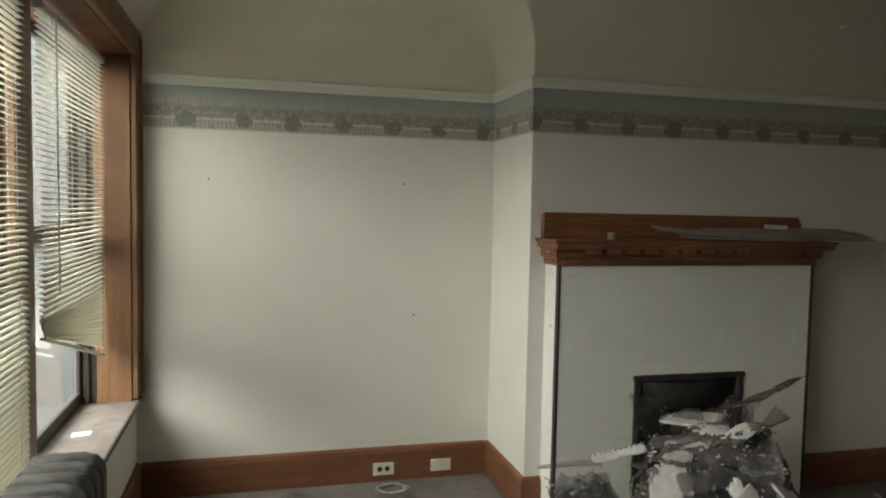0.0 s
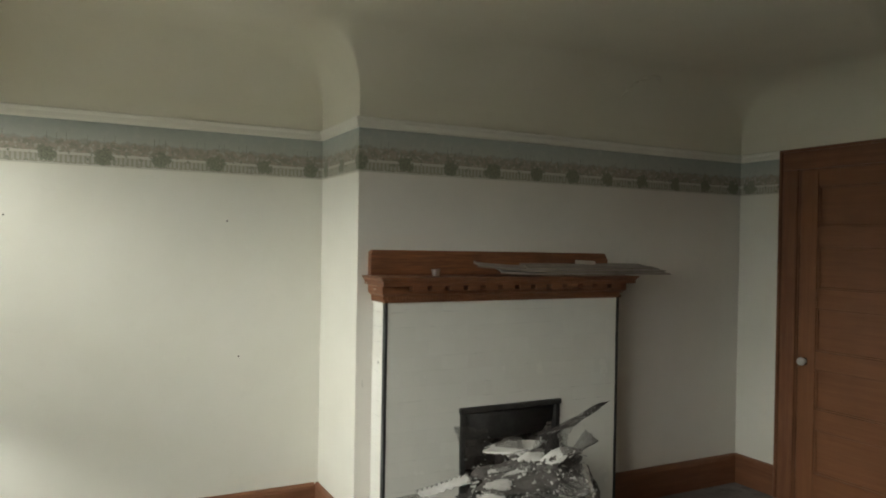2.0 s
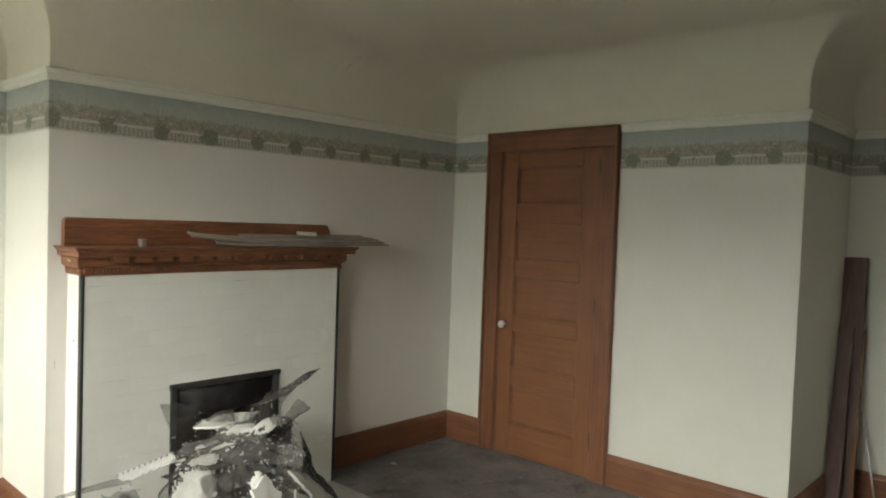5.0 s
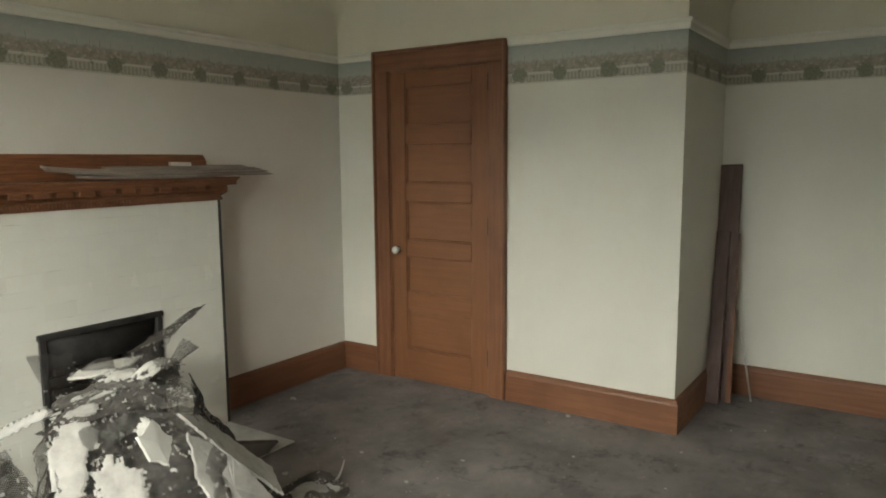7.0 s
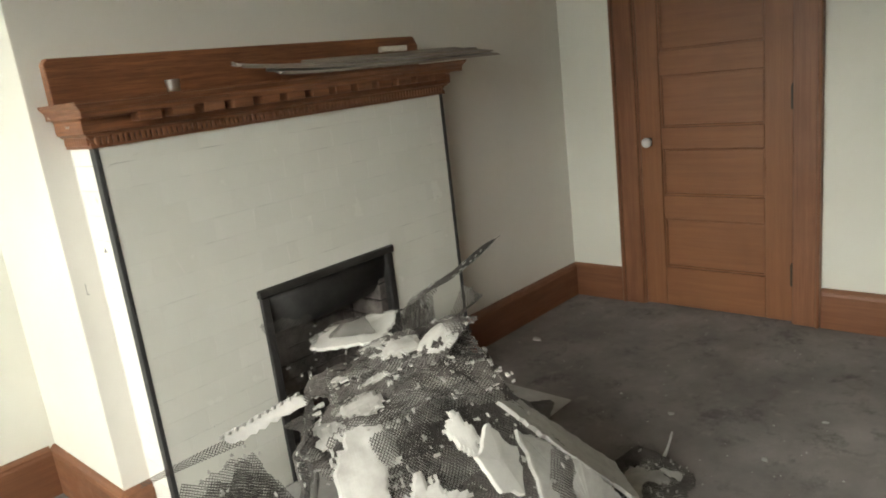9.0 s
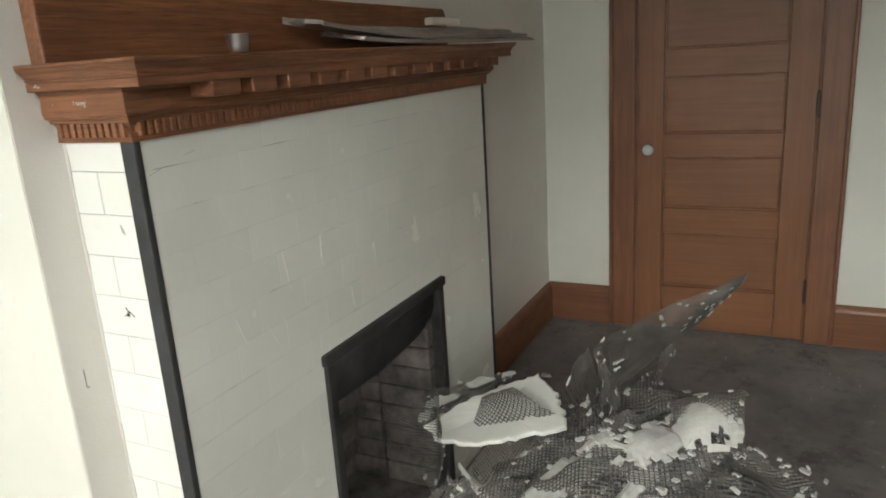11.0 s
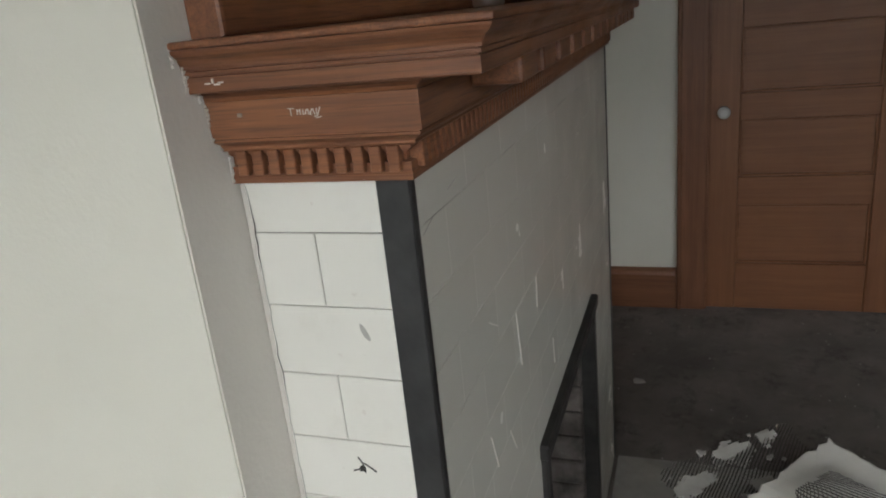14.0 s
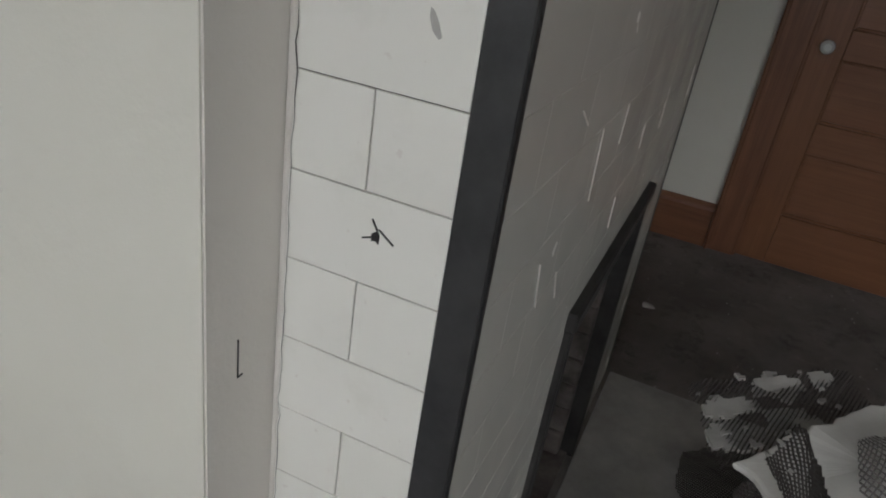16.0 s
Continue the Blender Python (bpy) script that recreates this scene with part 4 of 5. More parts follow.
    for u, v, l, a in strokes:
        s = add("scrawl_stroke", box_me("scrawl_stroke", (-0.0003, -l * 0.00062, -0.0003), (0.0005, l * 0.00062, 0.0003), CHALK), at=(-0.0304, 0.085 - u * 0.00135, 1.3685 + v * 0.0012))
        s.rotation_euler = (radians(-a), 0, 0)
    for y, z, w, h in ((0.148, 1.398, 0.006, 0.0012), (0.143, 1.400, 0.002, 0.004), (0.139, 1.397, 0.006, 0.0015), (0.135, 1.3985, 0.005, 0.001)):
        add("paint_fleck", box_me("paint_fleck", (-0.0486, y - w / 2, z - h / 2), (-0.0476, y + w / 2, z + h / 2), CHALK))
    add("dent", box_me("dent", (-0.0306, 0.133, 1.3665), (-0.0298, 0.138, 1.370), BOARD, 0.0003))


build_mantel()


def flat_piece(name, outline, thick, mat, jitter=0.0, seed=0, z=0.0):
    """A thin board from an outline, slightly uneven."""
    rr = random.Random(seed)
    bm = bmesh.new()
    bot = [bm.verts.new((x, y, z + rr.uniform(-jitter, jitter))) for x, y in outline]
    bm.faces.new(bot)
    ext = bmesh.ops.extrude_face_region(bm, geom=bm.faces[:])
    for v in ext["geom"]:
        if isinstance(v, bmesh.types.BMVert):
            v.co.z += thick
    bmesh.ops.bevel(bm, geom=bm.edges[:], offset=thick * 0.2, segments=1, affect="EDGES", profile=0.5)
    return from_bm(name, bm, mat)


def warped_board(x0, x1, y0, y1, thick, mat, seed, lift=0.0):
    """A long warped sheet with ragged ends, lying along x."""
    rr = random.Random(seed)
    n, k = 22, 5
    verts, faces = [], []
    for side in (0, 1):
        for i in range(n + 1):
            for j in range(k + 1):
                u, w = i / n, j / k
                x = x0 + (x1 - x0) * u
                if i == 0:
                    x += 0.07 * w + rr.uniform(-0.01, 0.02)
                if i == n:
                    x -= rr.uniform(0.0, 0.05)
                y = y0 + (y1 - y0) * w + 0.006 * noise.noise(Vector((u * 9, w, seed)))
                z = 0.005 * noise.noise(Vector((u * 3, w * 2, seed + 5.0))) + 0.005 + lift * max(0.0, 1 - u * 2.4) ** 2 + 0.022 * w
                verts.append((x, y, z + (thick if side else 0)))
    row = k + 1
    top = (n + 1) * row
    for i in range(n):
        for j in range(k):
            a = i * row + j
            faces += [(a, a + 1, a + row + 1, a + row), (top + a, top + a + row, top + a + row + 1, top + a + 1)]
    for i in range(n):
        a, b = i * row, i * row + k
        faces += [(a, a + row, top + a + row, top + a), (b + row, b, top + b, top + b + row)]
    for j in range(k):
        a, b = j, n * row + j
        faces += [(a + 1, a, top + a, top + a + 1), (b, b + 1, top + b + 1, top + b)]
    return mesh_of("warped_board", verts, faces, mat)


SHELF = 1.4338
for x0, x1, y0, y1, dz, lift, seed, th in ((0.62, 1.83, -0.075, 0.085, 0.0, 0.012, 3, 0.009), (0.49, 1.82, -0.06, 0.10, 0.014, 0.030, 8, 0.009),
                                           (0.82, 1.77, -0.02, 0.125, 0.028, 0.0, 15, 0.009)):
    ob = new("loose_board", warped_board(x0 - 1.2, x1 - 1.2, y0, y1, th, BOARD, seed, lift))
    ob.location = (1.2, 0, SHELF + dz)
    tagged(ob, "thin warped grey-brown board lying on the mantel shelf", "board", group="loose boards on the mantel")
ob = new("wood_block", box_me("wood_block", (-0.055, -0.022, 0), (0.055, 0.022, 0.022), plain("pale_block", (0.42, 0.36, 0.29), (0.50, 0.43, 0.36), 0.8), 0.003))
ob.matrix_basis = pose(1.255, 0.03, SHELF + 0.062, 0, 2, -24)
tagged(ob, "small pale wooden block on the stacked boards", "wood block")
cup = new("metal_cup", lathe_me("metal_cup", [(0.0, 0.001), (0.0165, 0.001), (0.0180, 0.003), (0.0190, 0.014), (0.0215, 0.034), (0.0222, 0.036), (0.0205, 0.036), (0.0180, 0.012), (0.0, 0.010)], CHROME, 28))
cup.location = (0.268, -0.012, SHELF)
tagged(cup, "small dented silvery metal cup on the mantel shelf", "cup")


# ---- alcove ----
def build_outlet(x, sockets):
    ob = empty("wall_outlet" if sockets else "blank_wall_plate", (x, YA - 0.024, 0.074),
               "ivory double socket set in the baseboard" if sockets else "ivory blank cover plate set in the baseboard", "outlet" if sockets else "wall plate")
    part("plate", box_me("plate", (-0.061, -0.006, -0.036), (0.061, 0.0, 0.036), IVORY, 0.003), ob)
    if sockets:
        for dx in (-0.022, 0.022):
            s = part("socket", lathe_me("socket", [(0.0, 0.003), (0.013, 0.003), (0.0155, 0.0)], SOOT, 14), ob, "dark socket face", at=(dx, -0.0055, 0))
            s.rotation_euler = (radians(90), 0, 0)
    part("screw", lathe_me("screw", [(0.0, 0.002), (0.003, 0.0015), (0.0035, 0.0)], CHROME, 8), ob, at=(0, -0.006, 0)).rotation_euler = (radians(90), 0, 0)


build_outlet(-0.722, True)
build_outlet(-0.384, False)
coil = []
for k in range(90):
    a = k * 0.24
    r = 0.075 + 0.018 * math.sin(k * 0.21) + 0.01 * math.sin(k * 1.3)
    coil.append((-0.685 + r * math.cos(a) * 1.05, 0.60 + r * math.sin(a) * 0.85, 0.006 + 0.0002 * k))
tagged(new("cable_coil", tube_me("cable_coil", coil, 0.0028, CORD, 6)), "loose coil of thin white cable on the carpet", "cable")
for x, z in ((-1.677, 1.705), (-0.627, 1.705), (-0.556, 0.957)):
    nail = new("nail", lathe_me("nail", [(0.0, 0.007), (0.005, 0.006), (0.005, 0.004), (0.002, 0.003), (0.002, 0.0)], HINGE, 8))
    nail.matrix_basis = pose(x, YA + 0.0005, z, 90, 0, 0)
    tagged(nail, "small dark nail stuck in the cream wall", "nail", group="nails in the alcove wall")
card = new("paper_card", flat_piece("paper_card", [(-0.045, -0.028), (0.03, -0.034), (0.046, 0.02), (-0.03, 0.034)], 0.002, PAPER))
card.matrix_basis = pose(-2.165, 0.13, WZ0 + 0.0325, 0, 0, 20)
tagged(card, "creased white paper card on the dusty sill", "paper")

# a short crack in the paint near the chimney breast's corner
crack = new("trim_paint_crack", joined("trim_paint_crack", [((-0.0515, YF - 0.0008, 0.862), (-0.0503, YF + 0.002, 0.897)), ((-0.0515, YF - 0.0008, 0.8605), (-0.045, YF + 0.002, 0.8618))], SOOT))
tagged(crack, "short dark crack in the cream paint", kind="structure")


# ---- recess ----
def leaning(name, foot, head, w, t, mat, label, category):
    """A board that stands on the floor and leans against a wall."""
    foot, head = Vector(foot), Vector(head)
    d = head - foot
    ob = new(name, box_me(name, (-w / 2, -t / 2, 0), (w / 2, t / 2, d.length), mat, min(w, t) * 0.18, 2))
    zc = d.normalized()
    yc = zc.cross(Vector((0.12, 1, 0))).normalized()
    m = Matrix((yc.cross(zc), yc, zc)).transposed().to_4x4()
    ob.matrix_basis = Matrix.Translation(foot) @ m
    return tagged(ob, label, category, group="boards leaning in the recess")


leaning("leaning_plank", (3.385, -2.325, 0.006), (3.565, -2.305, 1.475), 0.13, 0.022, PLANK, "dusty dark brown plank leaning in the corner", "plank")
leaning("leaning_plank", (3.30, -2.30, 0.006), (3.50, -2.288, 1.06), 0.085, 0.022, PLANK, "shorter dark brown plank leaning in the corner", "plank")
leaning("leaning_trim", (3.36, -2.385, 0.004), (3.53, -2.366, 1.05), 0.030, 0.018, WOOD["z"], "narrow glossy dark moulding leaning on a plank", "moulding")
rod = new("metal_rod", tube_me("metal_rod", [(0, 0, 0.005), (0.04, 0.06, 0.30), (0.075, 0.118, 0.56)], 0.006, CHROME, 8))
rod.location = (3.46, -2.50, 0)
tagged(rod, "thin metal rod leaning beside the planks", "rod")


from collections import Counter

# ---- the heap of torn-out lath and plaster ----
heap = empty("lath_heap", (0.45, -0.75, 0), "tangled heap of torn metal lath with plaster still clinging to it", "rubble heap")
HEAP_INV = Matrix.Translation((-0.45, 0.75, 0))


def sheet_surface(corners, amp, freq, seed, bow=0.0):
    """A crumpled sheet between four corners: place and normal at (u, v)."""
    a, b, c, d = [Vector(p) for p in corners]
    flat = (b - a).cross(d - a).normalized()
    off = Vector((seed * 7.3, seed * 1.7, seed * 3.1))

    def place(u, v):
        p = (a * (1 - u) + b * u) * (1 - v) + (d * (1 - u) + c * u) * v
        q = p * freq + off
        h = noise.noise(q) + 0.5 * noise.noise(q * 2.3) + 0.22 * abs(noise.noise(q * 5.1))
        edge = 0.35 + 0.65 * min(1.0, 6 * min(u, 1 - u, v, 1 - v) + 0.2)
        return p + flat * (amp * h * edge + bow * math.sin(math.pi * u) * math.sin(math.pi * v))

    def normal(u, v):
        e = 0.01
        return (place(u + e, v) - place(u - e, v)).cross(place(u, v + e) - place(u, v - e)).normalized()

    return place, normal, (b - a).length, (d - a).length


def lath_mesh(place, normal, lu, lv, ragged, seed):
    """Expanded metal: slanting strands that meet in diamonds."""
    pu, pv, w = 0.0057, 0.0052, 0.0017
    nu, nv = max(4, int(lu / pu)), max(4, int(lv / pv))
    verts, faces, index, root = [], [], {}, []
    off = Vector((seed * 2.1, seed, 0.0))

    def top(k):
        while root[k] != k:
            k = root[k]
        return k

    for j in range(nv + 1):
        prev = None
        for i in range(nu + 1):
            s = 0.5 if (i + j) % 2 == 0 else -0.5
            u, v = i / nu, (j + s) / nv
            rim = min(u, 1 - u, v, 1 - v)
            if rim < ragged * (0.5 + noise.noise(Vector((u * 5, v * 5, 0)) + off)) or rim < -0.02:
                prev = None
                continue
            spot = (i, round(2 * (j + s)))
            if spot not in index:
                p, n = place(u, v), normal(u, v)
                t = (place(u, v + 0.02) - p).normalized()
                side = (t * 0.85 + n * 0.5).normalized() * w
                index[spot] = len(verts)
                root.append(len(root))
                verts += [p - side, p + side]
            k = index[spot]
            if prev is not None:
                faces.append((prev, k, k + 1, prev + 1))
                root[top(prev // 2)] = top(k // 2)
            prev = k
    # keep the one piece that hangs together
    tops = [top(k) for k in range(len(root))]
    main = Counter(tops).most_common(1)[0][0]
    fresh = {}
    for k, t in enumerate(tops):
        if t == main:
            fresh[2 * k], fresh[2 * k + 1] = len(fresh), len(fresh) + 1
    faces = [tuple(fresh[a] for a in f) for f in faces if f[0] in fresh]
    verts = [v for k, v in enumerate(verts) if k in fresh]
    return mesh_of("lath_sheet", verts, faces, LATH)


def plaster_cells(place, normal, lu, lv, want, thick, mat, name="plaster_patch", cell=0.0095, side=1):
    """Plaster over the cells of a sheet for which want(u, v) holds, with a broken rim."""
    nu, nv = max(3, int(lu / cell)), max(3, int(lv / cell))
    cells = {(i, j) for i in range(nu) for j in range(nv) if want((i + 0.5) / nu, (j + 0.5) / nv)}
    index, verts, faces = {}, [], []

    def corner(i, j, top):
        key = (i, j, top)
        if key not in index:
            u, v = i / nu, j / nv
            inner = all((i - a, j - b) in cells for a in (0, 1) for b in (0, 1))
            u += 0.0 if inner else 0.5 / nu * noise.noise(Vector((i * 3.3, j * 2.7, 1.0)))
            v += 0.0 if inner else 0.5 / nv * noise.noise(Vector((i * 2.9, j * 3.1, 7.0)))
            p, n = place(u, v), normal(u, v) * side
            h = thick * (0.85 + 0.5 * noise.noise(p * 26)) * (1.0 if inner else 0.55) if top else -0.0015
            index[key] = len(verts)
            verts.append(p + n * h)
        return index[key]

    for i, j in cells:
        q = [(i, j), (i + 1, j), (i + 1, j + 1), (i, j + 1)]
        faces.append(tuple(corner(a, b, True) for a, b in q))
        faces.append(tuple(corner(a, b, False) for a, b in reversed(q)))
        for k, (di, dj) in enumerate(((0, -1), (1, 0), (0, 1), (-1, 0))):
            if (i + di, j + dj) not in cells:
                a, b = q[k], q[(k + 1) % 4]
                faces.append((corner(*a, False), corner(*b, False), corner(*b, True), corner(*a, True)))
    return mesh_of(name, verts, faces, mat) if cells else None


def blob(cu, cv, ru, rv, seed, rough=0.75):
    """A patch round (cu, cv) with an uneven outline."""
    def want(u, v):
        d = math.hypot((u - cu) / ru, (v - cv) / rv)
        return d + rough * noise.noise(Vector((u * 7, v * 7, seed))) + 0.25 * noise.noise(Vector((u * 23, v * 23, seed + 3))) + 0.2 * noise.noise(Vector((u * 60, v * 60, seed + 9))) < 1
    return want


def lath_sheet(corners, amp=0.03, freq=5.0, seed=1, ragged=0.10, bow=0.0, patches=(), crumbs=0.0, label="", wires=True):
    place, normal, lu, lv = sheet_surface(corners, amp, freq, seed, bow)
    ob = part("lath_sheet", lath_mesh(place, normal, lu, lv, ragged, seed), heap, label)
    ob.matrix_parent_inverse = HEAP_INV
    stiff, upright = sheet_surface(corners, amp * 0.35, freq * 0.7, seed, bow + amp * 0.25)[:2]
    for k, (cu, cv, ru, rv, side, mat) in enumerate(patches):
        me = plaster_cells(stiff, upright, lu, lv, blob(cu, cv, ru, rv, seed + k * 1.9), 0.008, mat, side=side)
        if me:
            part("plaster_patch", me, ob, "pale broken plaster clinging to the lath")
    if crumbs:
        off = Vector((seed * 1.3, 4.0, seed))

        def want(u, v):
            return noise.noise(Vector((u * lu * 62, v * lv * 62, 0)) + off) + 0.5 * noise.noise(Vector((u * 6, v * 6, 2)) + off) > 0.68 - crumbs
        me = plaster_cells(place, normal, lu, lv, want, 0.006, PLASTER, "plaster_keys", 0.0075)
        if me:
            tagged(part("plaster_keys", me, ob, "small knobs of plaster in the mesh"), kind="stuff")
    return ob


# front drape, from the floor up to the crumpled ridge
lath_sheet([(-0.12, -1.16, 0.0), (0.56, -1.46, 0.0), (0.50, -1.02, 0.63), (0.03, -0.82, 0.61)], 0.055, 5.0, 1, 0.08, 0.03,
           [(0.12, 0.86, 0.16, 0.22, 1, PLASTER), (0.36, 0.62, 0.15, 0.13, 1, PLASTER), (0.10, 0.36, 0.15, 0.14, 1, BROWNCOAT), (0.46, 0.16, 0.16, 0.12, 1, PLASTER), (0.60, 0.84, 0.06, 0.09, 1, SKIM)], 0.15)
# the crumpled top behind the ridge
lath_sheet([(0.02, -0.86, 0.60), (0.46, -1.06, 0.63), (0.72, -0.62, 0.66), (0.26, -0.40, 0.55)], 0.045, 5.5, 2, 0.10, 0.03,
           [(0.62, 0.55, 0.26, 0.16, 1, PLASTER), (0.30, 0.70, 0.12, 0.10, 1, PLASTER), (0.25, 0.25, 0.13, 0.10, 1, BROWNCOAT)], 0.16)
lath_sheet([(0.10, -0.70, 0.38), (0.52, -0.98, 0.46), (0.62, -0.48, 0.52), (0.20, -0.34, 0.42)], 0.06, 6.0, 3, 0.1, 0.0,
           [(0.3, 0.6, 0.2, 0.16, 1, BROWNCOAT), (0.7, 0.4, 0.2, 0.2, 1, PLASTER)], 0.10)
# mass of folded mesh below the plate
lath_sheet([(0.05, -0.55, 0.0), (0.30, -0.22, 0.0), (0.40, -0.30, 0.58), (0.12, -0.62, 0.60)], 0.06, 5.0, 4, 0.08, 0.02,
           [(0.5, 0.25, 0.25, 0.16, -1, PLASTER)], 0.10)
lath_sheet([(0.45, -0.16, 0.0), (0.98, -0.62, 0.0), (0.72, -0.66, 0.60), (0.46, -0.36, 0.60)], 0.07, 4.5, 5, 0.08, 0.02,
           [(0.4, 0.3, 0.2, 0.2, -1, BROWNCOAT)], 0.08)
lath_sheet([(0.58, -1.42, 0.0), (1.00, -0.74, 0.0), (0.74, -0.66, 0.60), (0.48, -1.00, 0.58)], 0.05, 4.5, 6, 0.08, 0.02,
           [(0.25, 0.35, 0.3, 0.25, 1, PLASTER), (0.7, 0.2, 0.2, 0.15, 1, PLASTER)], 0.12)
# long blade that rises out of the heap
lath_sheet([(0.42, -0.68, 0.755), (0.70, -0.60, 0.765), (0.656, -0.907, 0.952), (0.605, -0.893, 0.943)], 0.014, 6.0, 7, 0.02, 0.015, (), 0.06,
           "narrow bent blade of metal lath")
lath_sheet([(0.52, -0.70, 0.62), (0.68, -0.66, 0.66), (0.724, -0.756, 0.735), (0.66, -0.74, 0.795)], 0.015, 8.0, 8, 0.03, 0.02, (), 0.06)
# folded base of the blade
lath_sheet([(0.36, -0.64, 0.58), (0.68, -0.58, 0.58), (0.70, -0.602, 0.775), (0.42, -0.682, 0.765)], 0.03, 7.0, 35, 0.05, 0.02, [(0.55, 0.3, 0.10, 0.08, 1, PLASTER)], 0.16)
# standing fin behind the plate
lath_sheet([(0.52, -0.50, 0.56), (0.68, -0.62, 0.56), (0.645, -0.575, 0.755), (0.615, -0.555, 0.735)], 0.012, 8.0, 9, 0.04, 0.01, (), 0.05)
# rounded scrap with plaster, near the ridge
lath_sheet([(0.34, -0.80, 0.69), (0.36, -0.93, 0.71), (0.52, -0.92, 0.76), (0.50, -0.77, 0.72)], 0.012, 7.0, 10, 0.06, 0.035,
           [(0.45, 0.45, 0.36, 0.34, -1, PLASTER), (0.84, 0.30, 0.10, 0.14, 1, PLASTER)], 0.12)
# broad patch of plaster on the ridge
lath_sheet([(0.24, -0.79, 0.675), (0.40, -0.92, 0.69), (0.47, -0.70, 0.715), (0.32, -0.61, 0.685)], 0.016, 7.0, 39, 0.05, 0.015,
           [(0.50, 0.42, 0.32, 0.22, 1, PLASTER), (0.25, 0.80, 0.16, 0.10, 1, BROWNCOAT)], 0.20)
# low sheet that reaches out beside the fireplace's edge
lath_sheet([(-0.20, -0.36, 0.405), (0.10, -0.33, 0.43), (0.18, -0.62, 0.0), (-0.06, -0.70, 0.0)], 0.03, 5.0, 11, 0.07, 0.02,
           [(0.75, 0.55, 0.22, 0.25, 1, PLASTER), (0.35, 0.35, 0.16, 0.16, 1, BROWNCOAT)], 0.22)
for k in range(2):
    lath_sheet([(-0.22 + 0.03 * k, -0.38 - 0.05 * k, 0.375), (0.10, -0.36 - 0.04 * k, 0.42), (0.20, -0.66 - 0.05 * k, 0.0), (-0.16, -0.80, 0.0)], 0.04, 5.0, 17 + k, 0.07, 0.03,
               [(0.6, 0.75, 0.24, 0.18, 1, PLASTER), (0.40, 0.45, 0.26, 0.20, 1, SKIM)], 0.12)
# thin tail of torn lath that reaches past the fireplace's edge
lath_sheet([(0.10, -0.33, 0.415), (0.10, -0.30, 0.455), (-0.175, -0.192, 0.392), (-0.168, -0.20, 0.376)], 0.012, 9.0, 36, 0.02, 0.02, (), 0.0, "narrow curling tail of metal lath")
# a second crumpled layer through the heap
lath_sheet([(-0.04, -1.02, 0.05), (0.50, -1.30, 0.08), (0.52, -0.92, 0.64), (0.06, -0.76, 0.58)], 0.07, 6.0, 20, 0.1, 0.03, (), 0.10)
lath_sheet([(0.12, -0.80, 0.62), (0.48, -0.98, 0.66), (0.70, -0.70, 0.70), (0.30, -0.52, 0.60)], 0.035, 7.0, 22, 0.1, 0.02, [(0.45, 0.35, 0.18, 0.08, 1, PLASTER)], 0.12)
# sheet that stands in front of the firebox
lath_sheet([(0.30, -0.34, 0.52), (0.48, -0.28, 0.52), (0.42, -0.30, 0.71), (0.20, -0.33, 0.765)], 0.015, 6.0, 12, 0.06, 0.01, (), 0.04)
# flat sheets on the carpet to the side
lath_sheet([(0.72, -0.28, 0.10), (0.92, -0.72, 0.05), (1.40, -0.55, 0.03), (1.18, -0.24, 0.05)], 0.018, 4.0, 13, 0.08, 0.02)
lath_sheet([(0.78, -1.30, 0.02), (1.18, -1.22, 0.03), (1.22, -0.98, 0.04), (0.86, -0.92, 0.05)], 0.03, 6.0, 14, 0.1, 0.02,
           [(0.5, 0.5, 0.25, 0.25, 1, BROWNCOAT), (0.8, 0.3, 0.12, 0.12, 1, PLASTER)], 0.14)


def slab(name, pts, thick, mat, seed, label, group="", rib=0.0):
    """A broken plaster slab through points in space: smooth face, torn rim."""
    rr = random.Random(seed)
    pts = [Vector(p) for p in pts]
    mid = sum(pts, Vector()) / len(pts)
    nrm = Vector()
    for a, b in zip(pts, pts[1:] + pts[:1]):
        nrm += (a - mid).cross(b - mid)
    nrm.normalize()
    if nrm.z < 0:
        nrm.negate()
        pts.reverse()
    rim = []
    for a, b in zip(pts, pts[1:] + pts[:1]):
        n = max(2, int((b - a).length / 0.014))
        side = (b - a).normalized().cross(nrm)
        for k in range(n):
            rim.append(a.lerp(b, k / n) + side * rr.uniform(-0.007, 0.005))
    verts, faces, m = [], [], len(rim)
    for lay, (f, h) in enumerate(((1.0, -thick), (1.0, -thick * 0.15), (0.965, 0.0), (0.55, 0.002), (0.2, 0.003))):
        for p in rim:
            q = mid.lerp(p, f)
            verts.append(q + nrm * (h + (0.002 * noise.noise(q * 30) if lay > 2 else 0)))
    verts += [mid - nrm * thick, mid + nrm * 0.003]
    for lay in range(4):
        for k in range(m):
            j = (k + 1) % m
            faces.append((lay * m + k, lay * m + j, (lay + 1) * m + j, (lay + 1) * m + k))
    for k in range(m):
        j = (k + 1) % m
        faces += [(j, k, 5 * m), (4 * m + k, 4 * m + j, 5 * m + 1)]
    ob = new(name, mesh_of(name, [v - mid for v in verts], faces, mat))
    ob.location = mid
    return tagged(ob, label, "plaster slab", group)


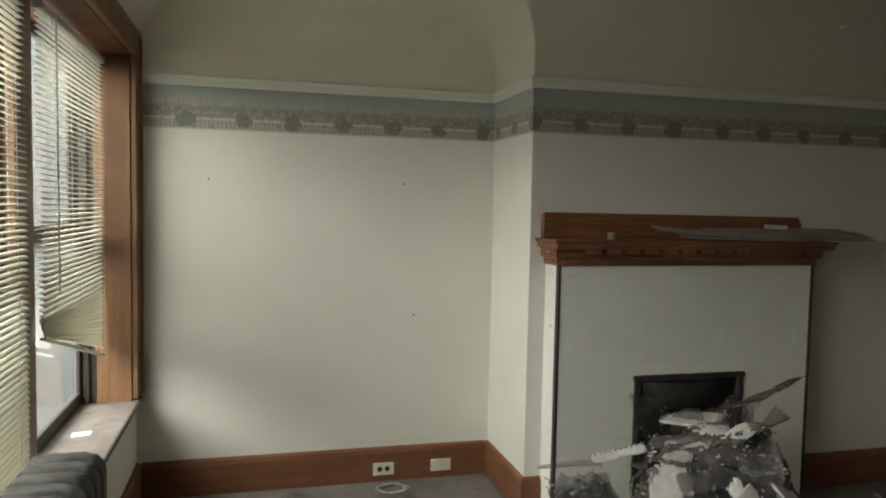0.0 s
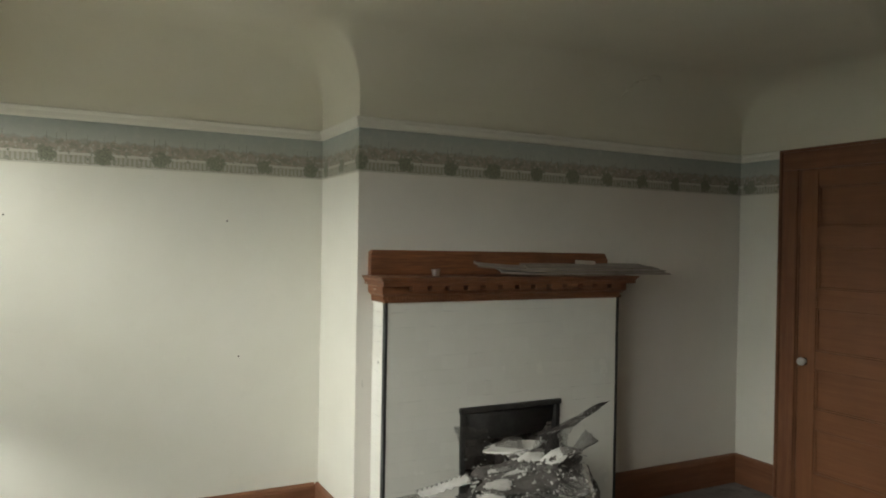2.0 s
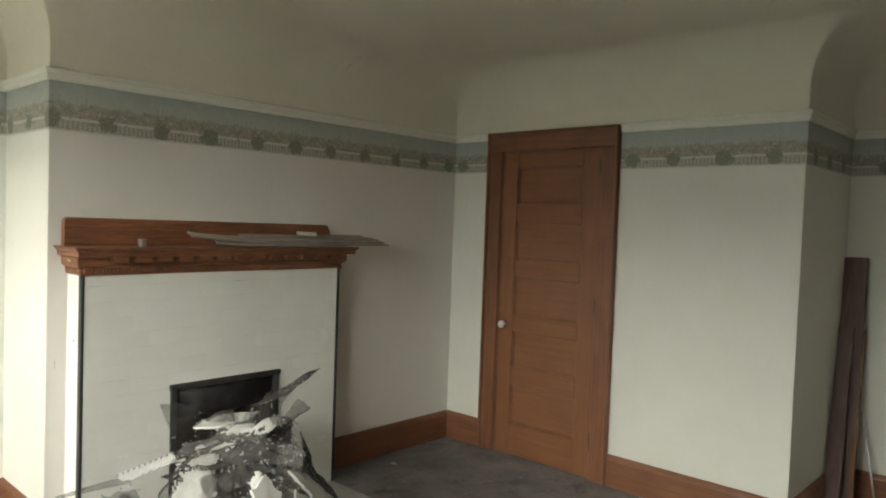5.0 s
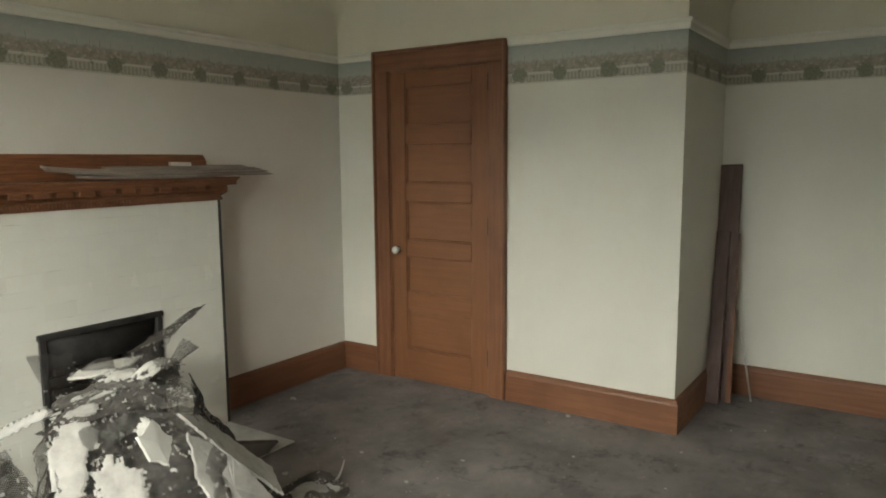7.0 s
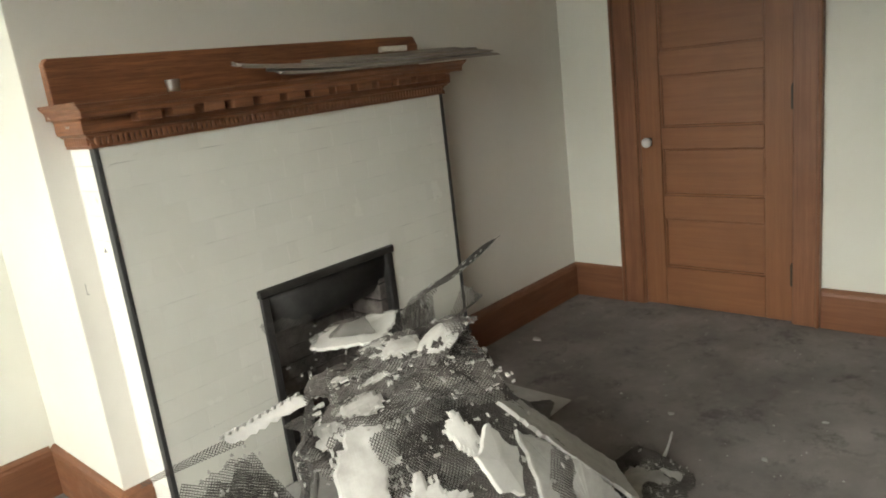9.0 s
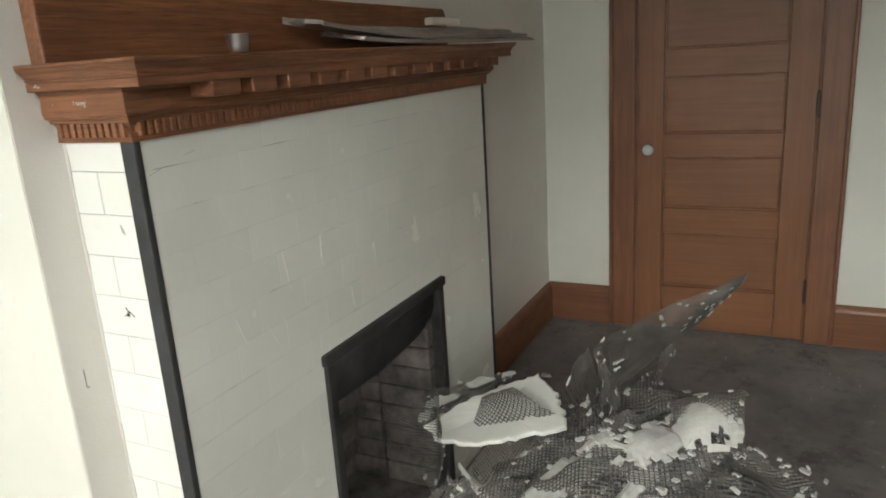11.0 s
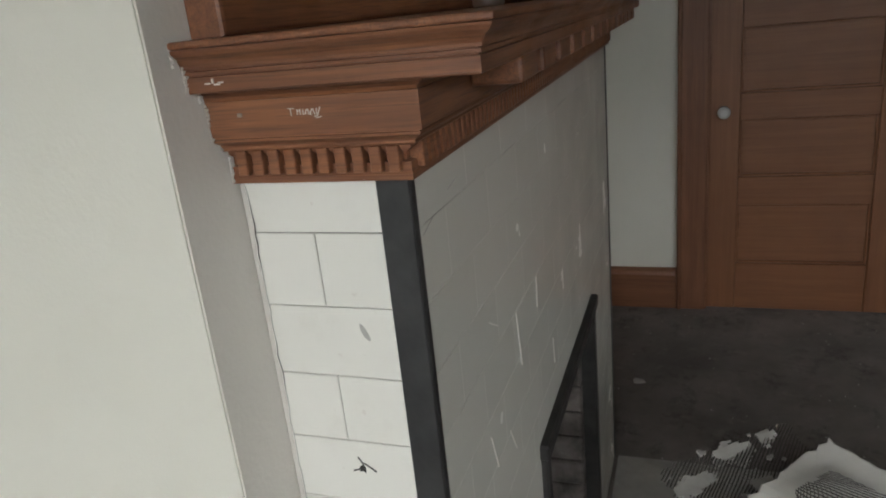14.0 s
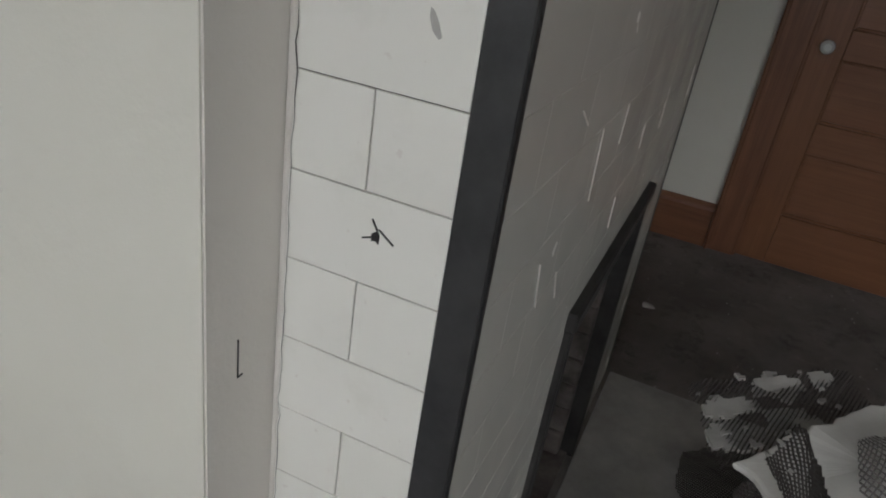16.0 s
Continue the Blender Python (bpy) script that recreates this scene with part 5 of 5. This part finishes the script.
G = "broken plaster slabs on the heap"
plate = slab("plaster_slab", [(0.430, -0.262, 0.612), (0.51, -0.345, 0.655), (0.640, -0.462, 0.672), (0.555, -0.53, 0.672), (0.442, -0.590, 0.664), (0.352, -0.430, 0.640), (0.388, -0.300, 0.607)],
             0.010, SKIM, 21, "flat white plaster slab with mesh across it, on the heap", G)
place, normal, lu, lv = sheet_surface([(0.385, -0.39, 0.648), (0.46, -0.565, 0.675), (0.52, -0.44, 0.692), (0.47, -0.385, 0.680)], 0.008, 9.0, 31, 0.012)
ob = part("lath_sheet", lath_mesh(place, normal, lu, lv, 0.04, 31), heap, "bent scrap of metal lath over the slab")
ob.matrix_parent_inverse = HEAP_INV
# ragged scraps of plaster on mesh behind the slab
lath_sheet([(0.40, -0.24, 0.60), (0.60, -0.17, 0.60), (0.74, -0.40, 0.64), (0.60, -0.46, 0.655)], 0.012, 9.0, 33, 0.05, 0.008,
           [(0.30, 0.16, 0.15, 0.12, 1, PLASTER), (0.62, 0.22, 0.13, 0.17, 1, PLASTER), (0.78, 0.52, 0.12, 0.13, 1, PLASTER), (0.35, 0.50, 0.15, 0.12, 1, PLASTER), (0.80, 0.80, 0.10, 0.10, 1, PLASTER)], 0.14,
           "scrap of lath with ragged plaster left on it")
slab("plaster_slab", [(0.385, -0.375, 0.545), (0.41, -0.345, 0.545), (0.285, -0.56, 0.51), (0.25, -0.56, 0.50)], 0.016, SKIM, 25, "long narrow white plaster strip in the heap", G)
slab("plaster_slab", [(0.235, -0.36, 0.50), (0.275, -0.36, 0.51), (0.27, -0.41, 0.51), (0.225, -0.40, 0.50)], 0.014, CYAN, 26, "scrap of pale green painted plaster in the heap", G)
slab("plaster_slab", [(0.042, -0.29, 0.455), (0.068, -0.33, 0.432), (0.222, -0.505, 0.543), (0.20, -0.475, 0.566)], 0.014, PLASTER, 27, "plaster strip with ridged broken keys, on the heap", G)
for k in range(11):
    f = k / 10
    p = Vector((0.046, -0.30, 0.458)).lerp(Vector((0.202, -0.478, 0.566)), f)
    key = new("plaster_key", box_me("plaster_key", (-0.010, -0.005, -0.006), (0.010, 0.005, 0.007), PLASTER, 0.004))
    key.matrix_basis = Matrix.Translation(p) @ Euler((0.5, 0.2 + 0.1 * math.sin(k * 3.0), 0.3)).to_matrix().to_4x4()
    tagged(key, "ridged lump of plaster on the broken strip", "plaster lump", "plaster lumps on the strip")
slab("plaster_slab", [(0.40, -1.05, 0.600), (0.50, -1.04, 0.555), (0.74, -1.17, 0.285), (0.70, -1.27, 0.215), (0.52, -1.20, 0.41)], 0.012, PLASTER, 28, "large grey broken plaster slab leaning on the heap", G)
slab("plaster_slab", [(0.40, -1.10, 0.535), (0.53, -1.19, 0.415), (0.66, -1.29, 0.205), (0.55, -1.37, 0.13), (0.40, -1.30, 0.22), (0.36, -1.19, 0.40)], 0.013, PLASTER, 29, "large pale broken plaster slab leaning on the heap", G)
slab("plaster_slab", [(0.135, -1.20, 0.63), (0.215, -1.17, 0.655), (0.255, -1.21, 0.59), (0.20, -1.27, 0.525), (0.145, -1.25, 0.555)], 0.012, SKIM, 30, "white plaster flake propped on the heap", G)

for seed, x, y, s in ((42, 1.10, -1.12, 1.0), (43, 1.00, -1.22, 0.8), (44, 0.92, -1.10, 1.2), (45, 1.02, -1.03, 0.7)):
    slab("plaster_slab", [(x - 0.05 * s, y - 0.03 * s, 0.022), (x + 0.03 * s, y - 0.045 * s, 0.02), (x + 0.06 * s, y + 0.02 * s, 0.03), (x - 0.02 * s, y + 0.04 * s, 0.028)], 0.011, (PLASTER, BROWNCOAT)[seed % 2],
         seed, "small broken plaster slab on the carpet", "broken plaster slabs on the carpet")
for k, (p, r) in enumerate((((1.26, -1.06, 0.0), 0.006),)):
    pts = [(p[0] + 0.05 * f - 0.05, p[1] - 0.03 * f, p[2] + 0.006 + 0.10 * f ** 2) for f in [i / 8 for i in range(9)]]
    tagged(new("plaster_curl", tube_me("plaster_curl", pts, [r * (1.3 - 0.7 * i / 8) for i in range(9)], PLASTER, 6)), "thin curled sliver of torn plaster", "plaster sliver", "plaster slivers")

# chips and crumbs on the carpet
rnd = random.Random(12)


def chip_mesh(seed, size):
    rr = random.Random(seed)
    bm = bmesh.new()
    bmesh.ops.create_icosphere(bm, subdivisions=1, radius=size)
    for v in bm.verts:
        v.co = Vector((v.co.x * rr.uniform(0.6, 1.4), v.co.y * rr.uniform(0.5, 1.1), v.co.z * rr.uniform(0.25, 0.5) + size * 0.35))
    return from_bm("plaster_chip", bm, PLASTER)


CHIPS = [chip_mesh(s, 0.010) for s in range(5)]
for x, y, s in ((2.614, -1.646, 1.9), (1.952, -0.044, 2.4), (2.45, -2.35, 1.2), (3.0, -2.66, 1.0), (2.1, -1.9, 0.9), (1.75, -1.45, 1.3), (1.55, -0.95, 1.4), (1.40, -1.35, 1.6),
                (1.62, -0.7, 0.9), (2.9, -2.5, 0.9), (2.32, -1.2, 0.6), (1.05, -1.45, 1.8), (0.95, -1.62, 1.5), (1.15, -0.80, 1.7), (0.75, -1.55, 1.6), (2.0, -2.4, 0.8)):
    ob = new("plaster_chip", CHIPS[rnd.randrange(5)])
    ob.matrix_basis = pose(x, y, 0.0, 0, 0, rnd.uniform(0, 360)) @ Matrix.Scale(s, 4)
    tagged(ob, "small white plaster chip on the carpet", "plaster chip", "plaster chips on the carpet")
verts, faces = [], []
for k in range(900):
    if k < 520:
        r, a = abs(rnd.gauss(0, 0.55)) + 0.1, rnd.uniform(0, math.tau)
        x, y = 0.5 + r * math.cos(a) * 1.1, -0.8 + r * math.sin(a) * 0.8
    else:
        x, y = rnd.uniform(0.2, 3.4), rnd.uniform(-4.0, 0.05)
    if y > -0.03 and x < 1.5 or x > 2.6 and y > -2.3:
        continue
    s, w, b = rnd.uniform(0.0015, 0.006), rnd.uniform(0, math.tau), len(verts)
    for q in range(4):
        verts.append((x + s * math.cos(w + q * math.pi / 2), y + s * 0.7 * math.sin(w + q * math.pi / 2), 0.0006))
    verts.append((x, y, s * 0.9))
    faces += [(b + q, b + (q + 1) % 4, b + 4) for q in range(4)]
tagged(new("plaster_crumbs", mesh_of("plaster_crumbs", verts, faces, PLASTER)), "scattered white plaster crumbs on the carpet", "plaster crumbs", kind="stuff")
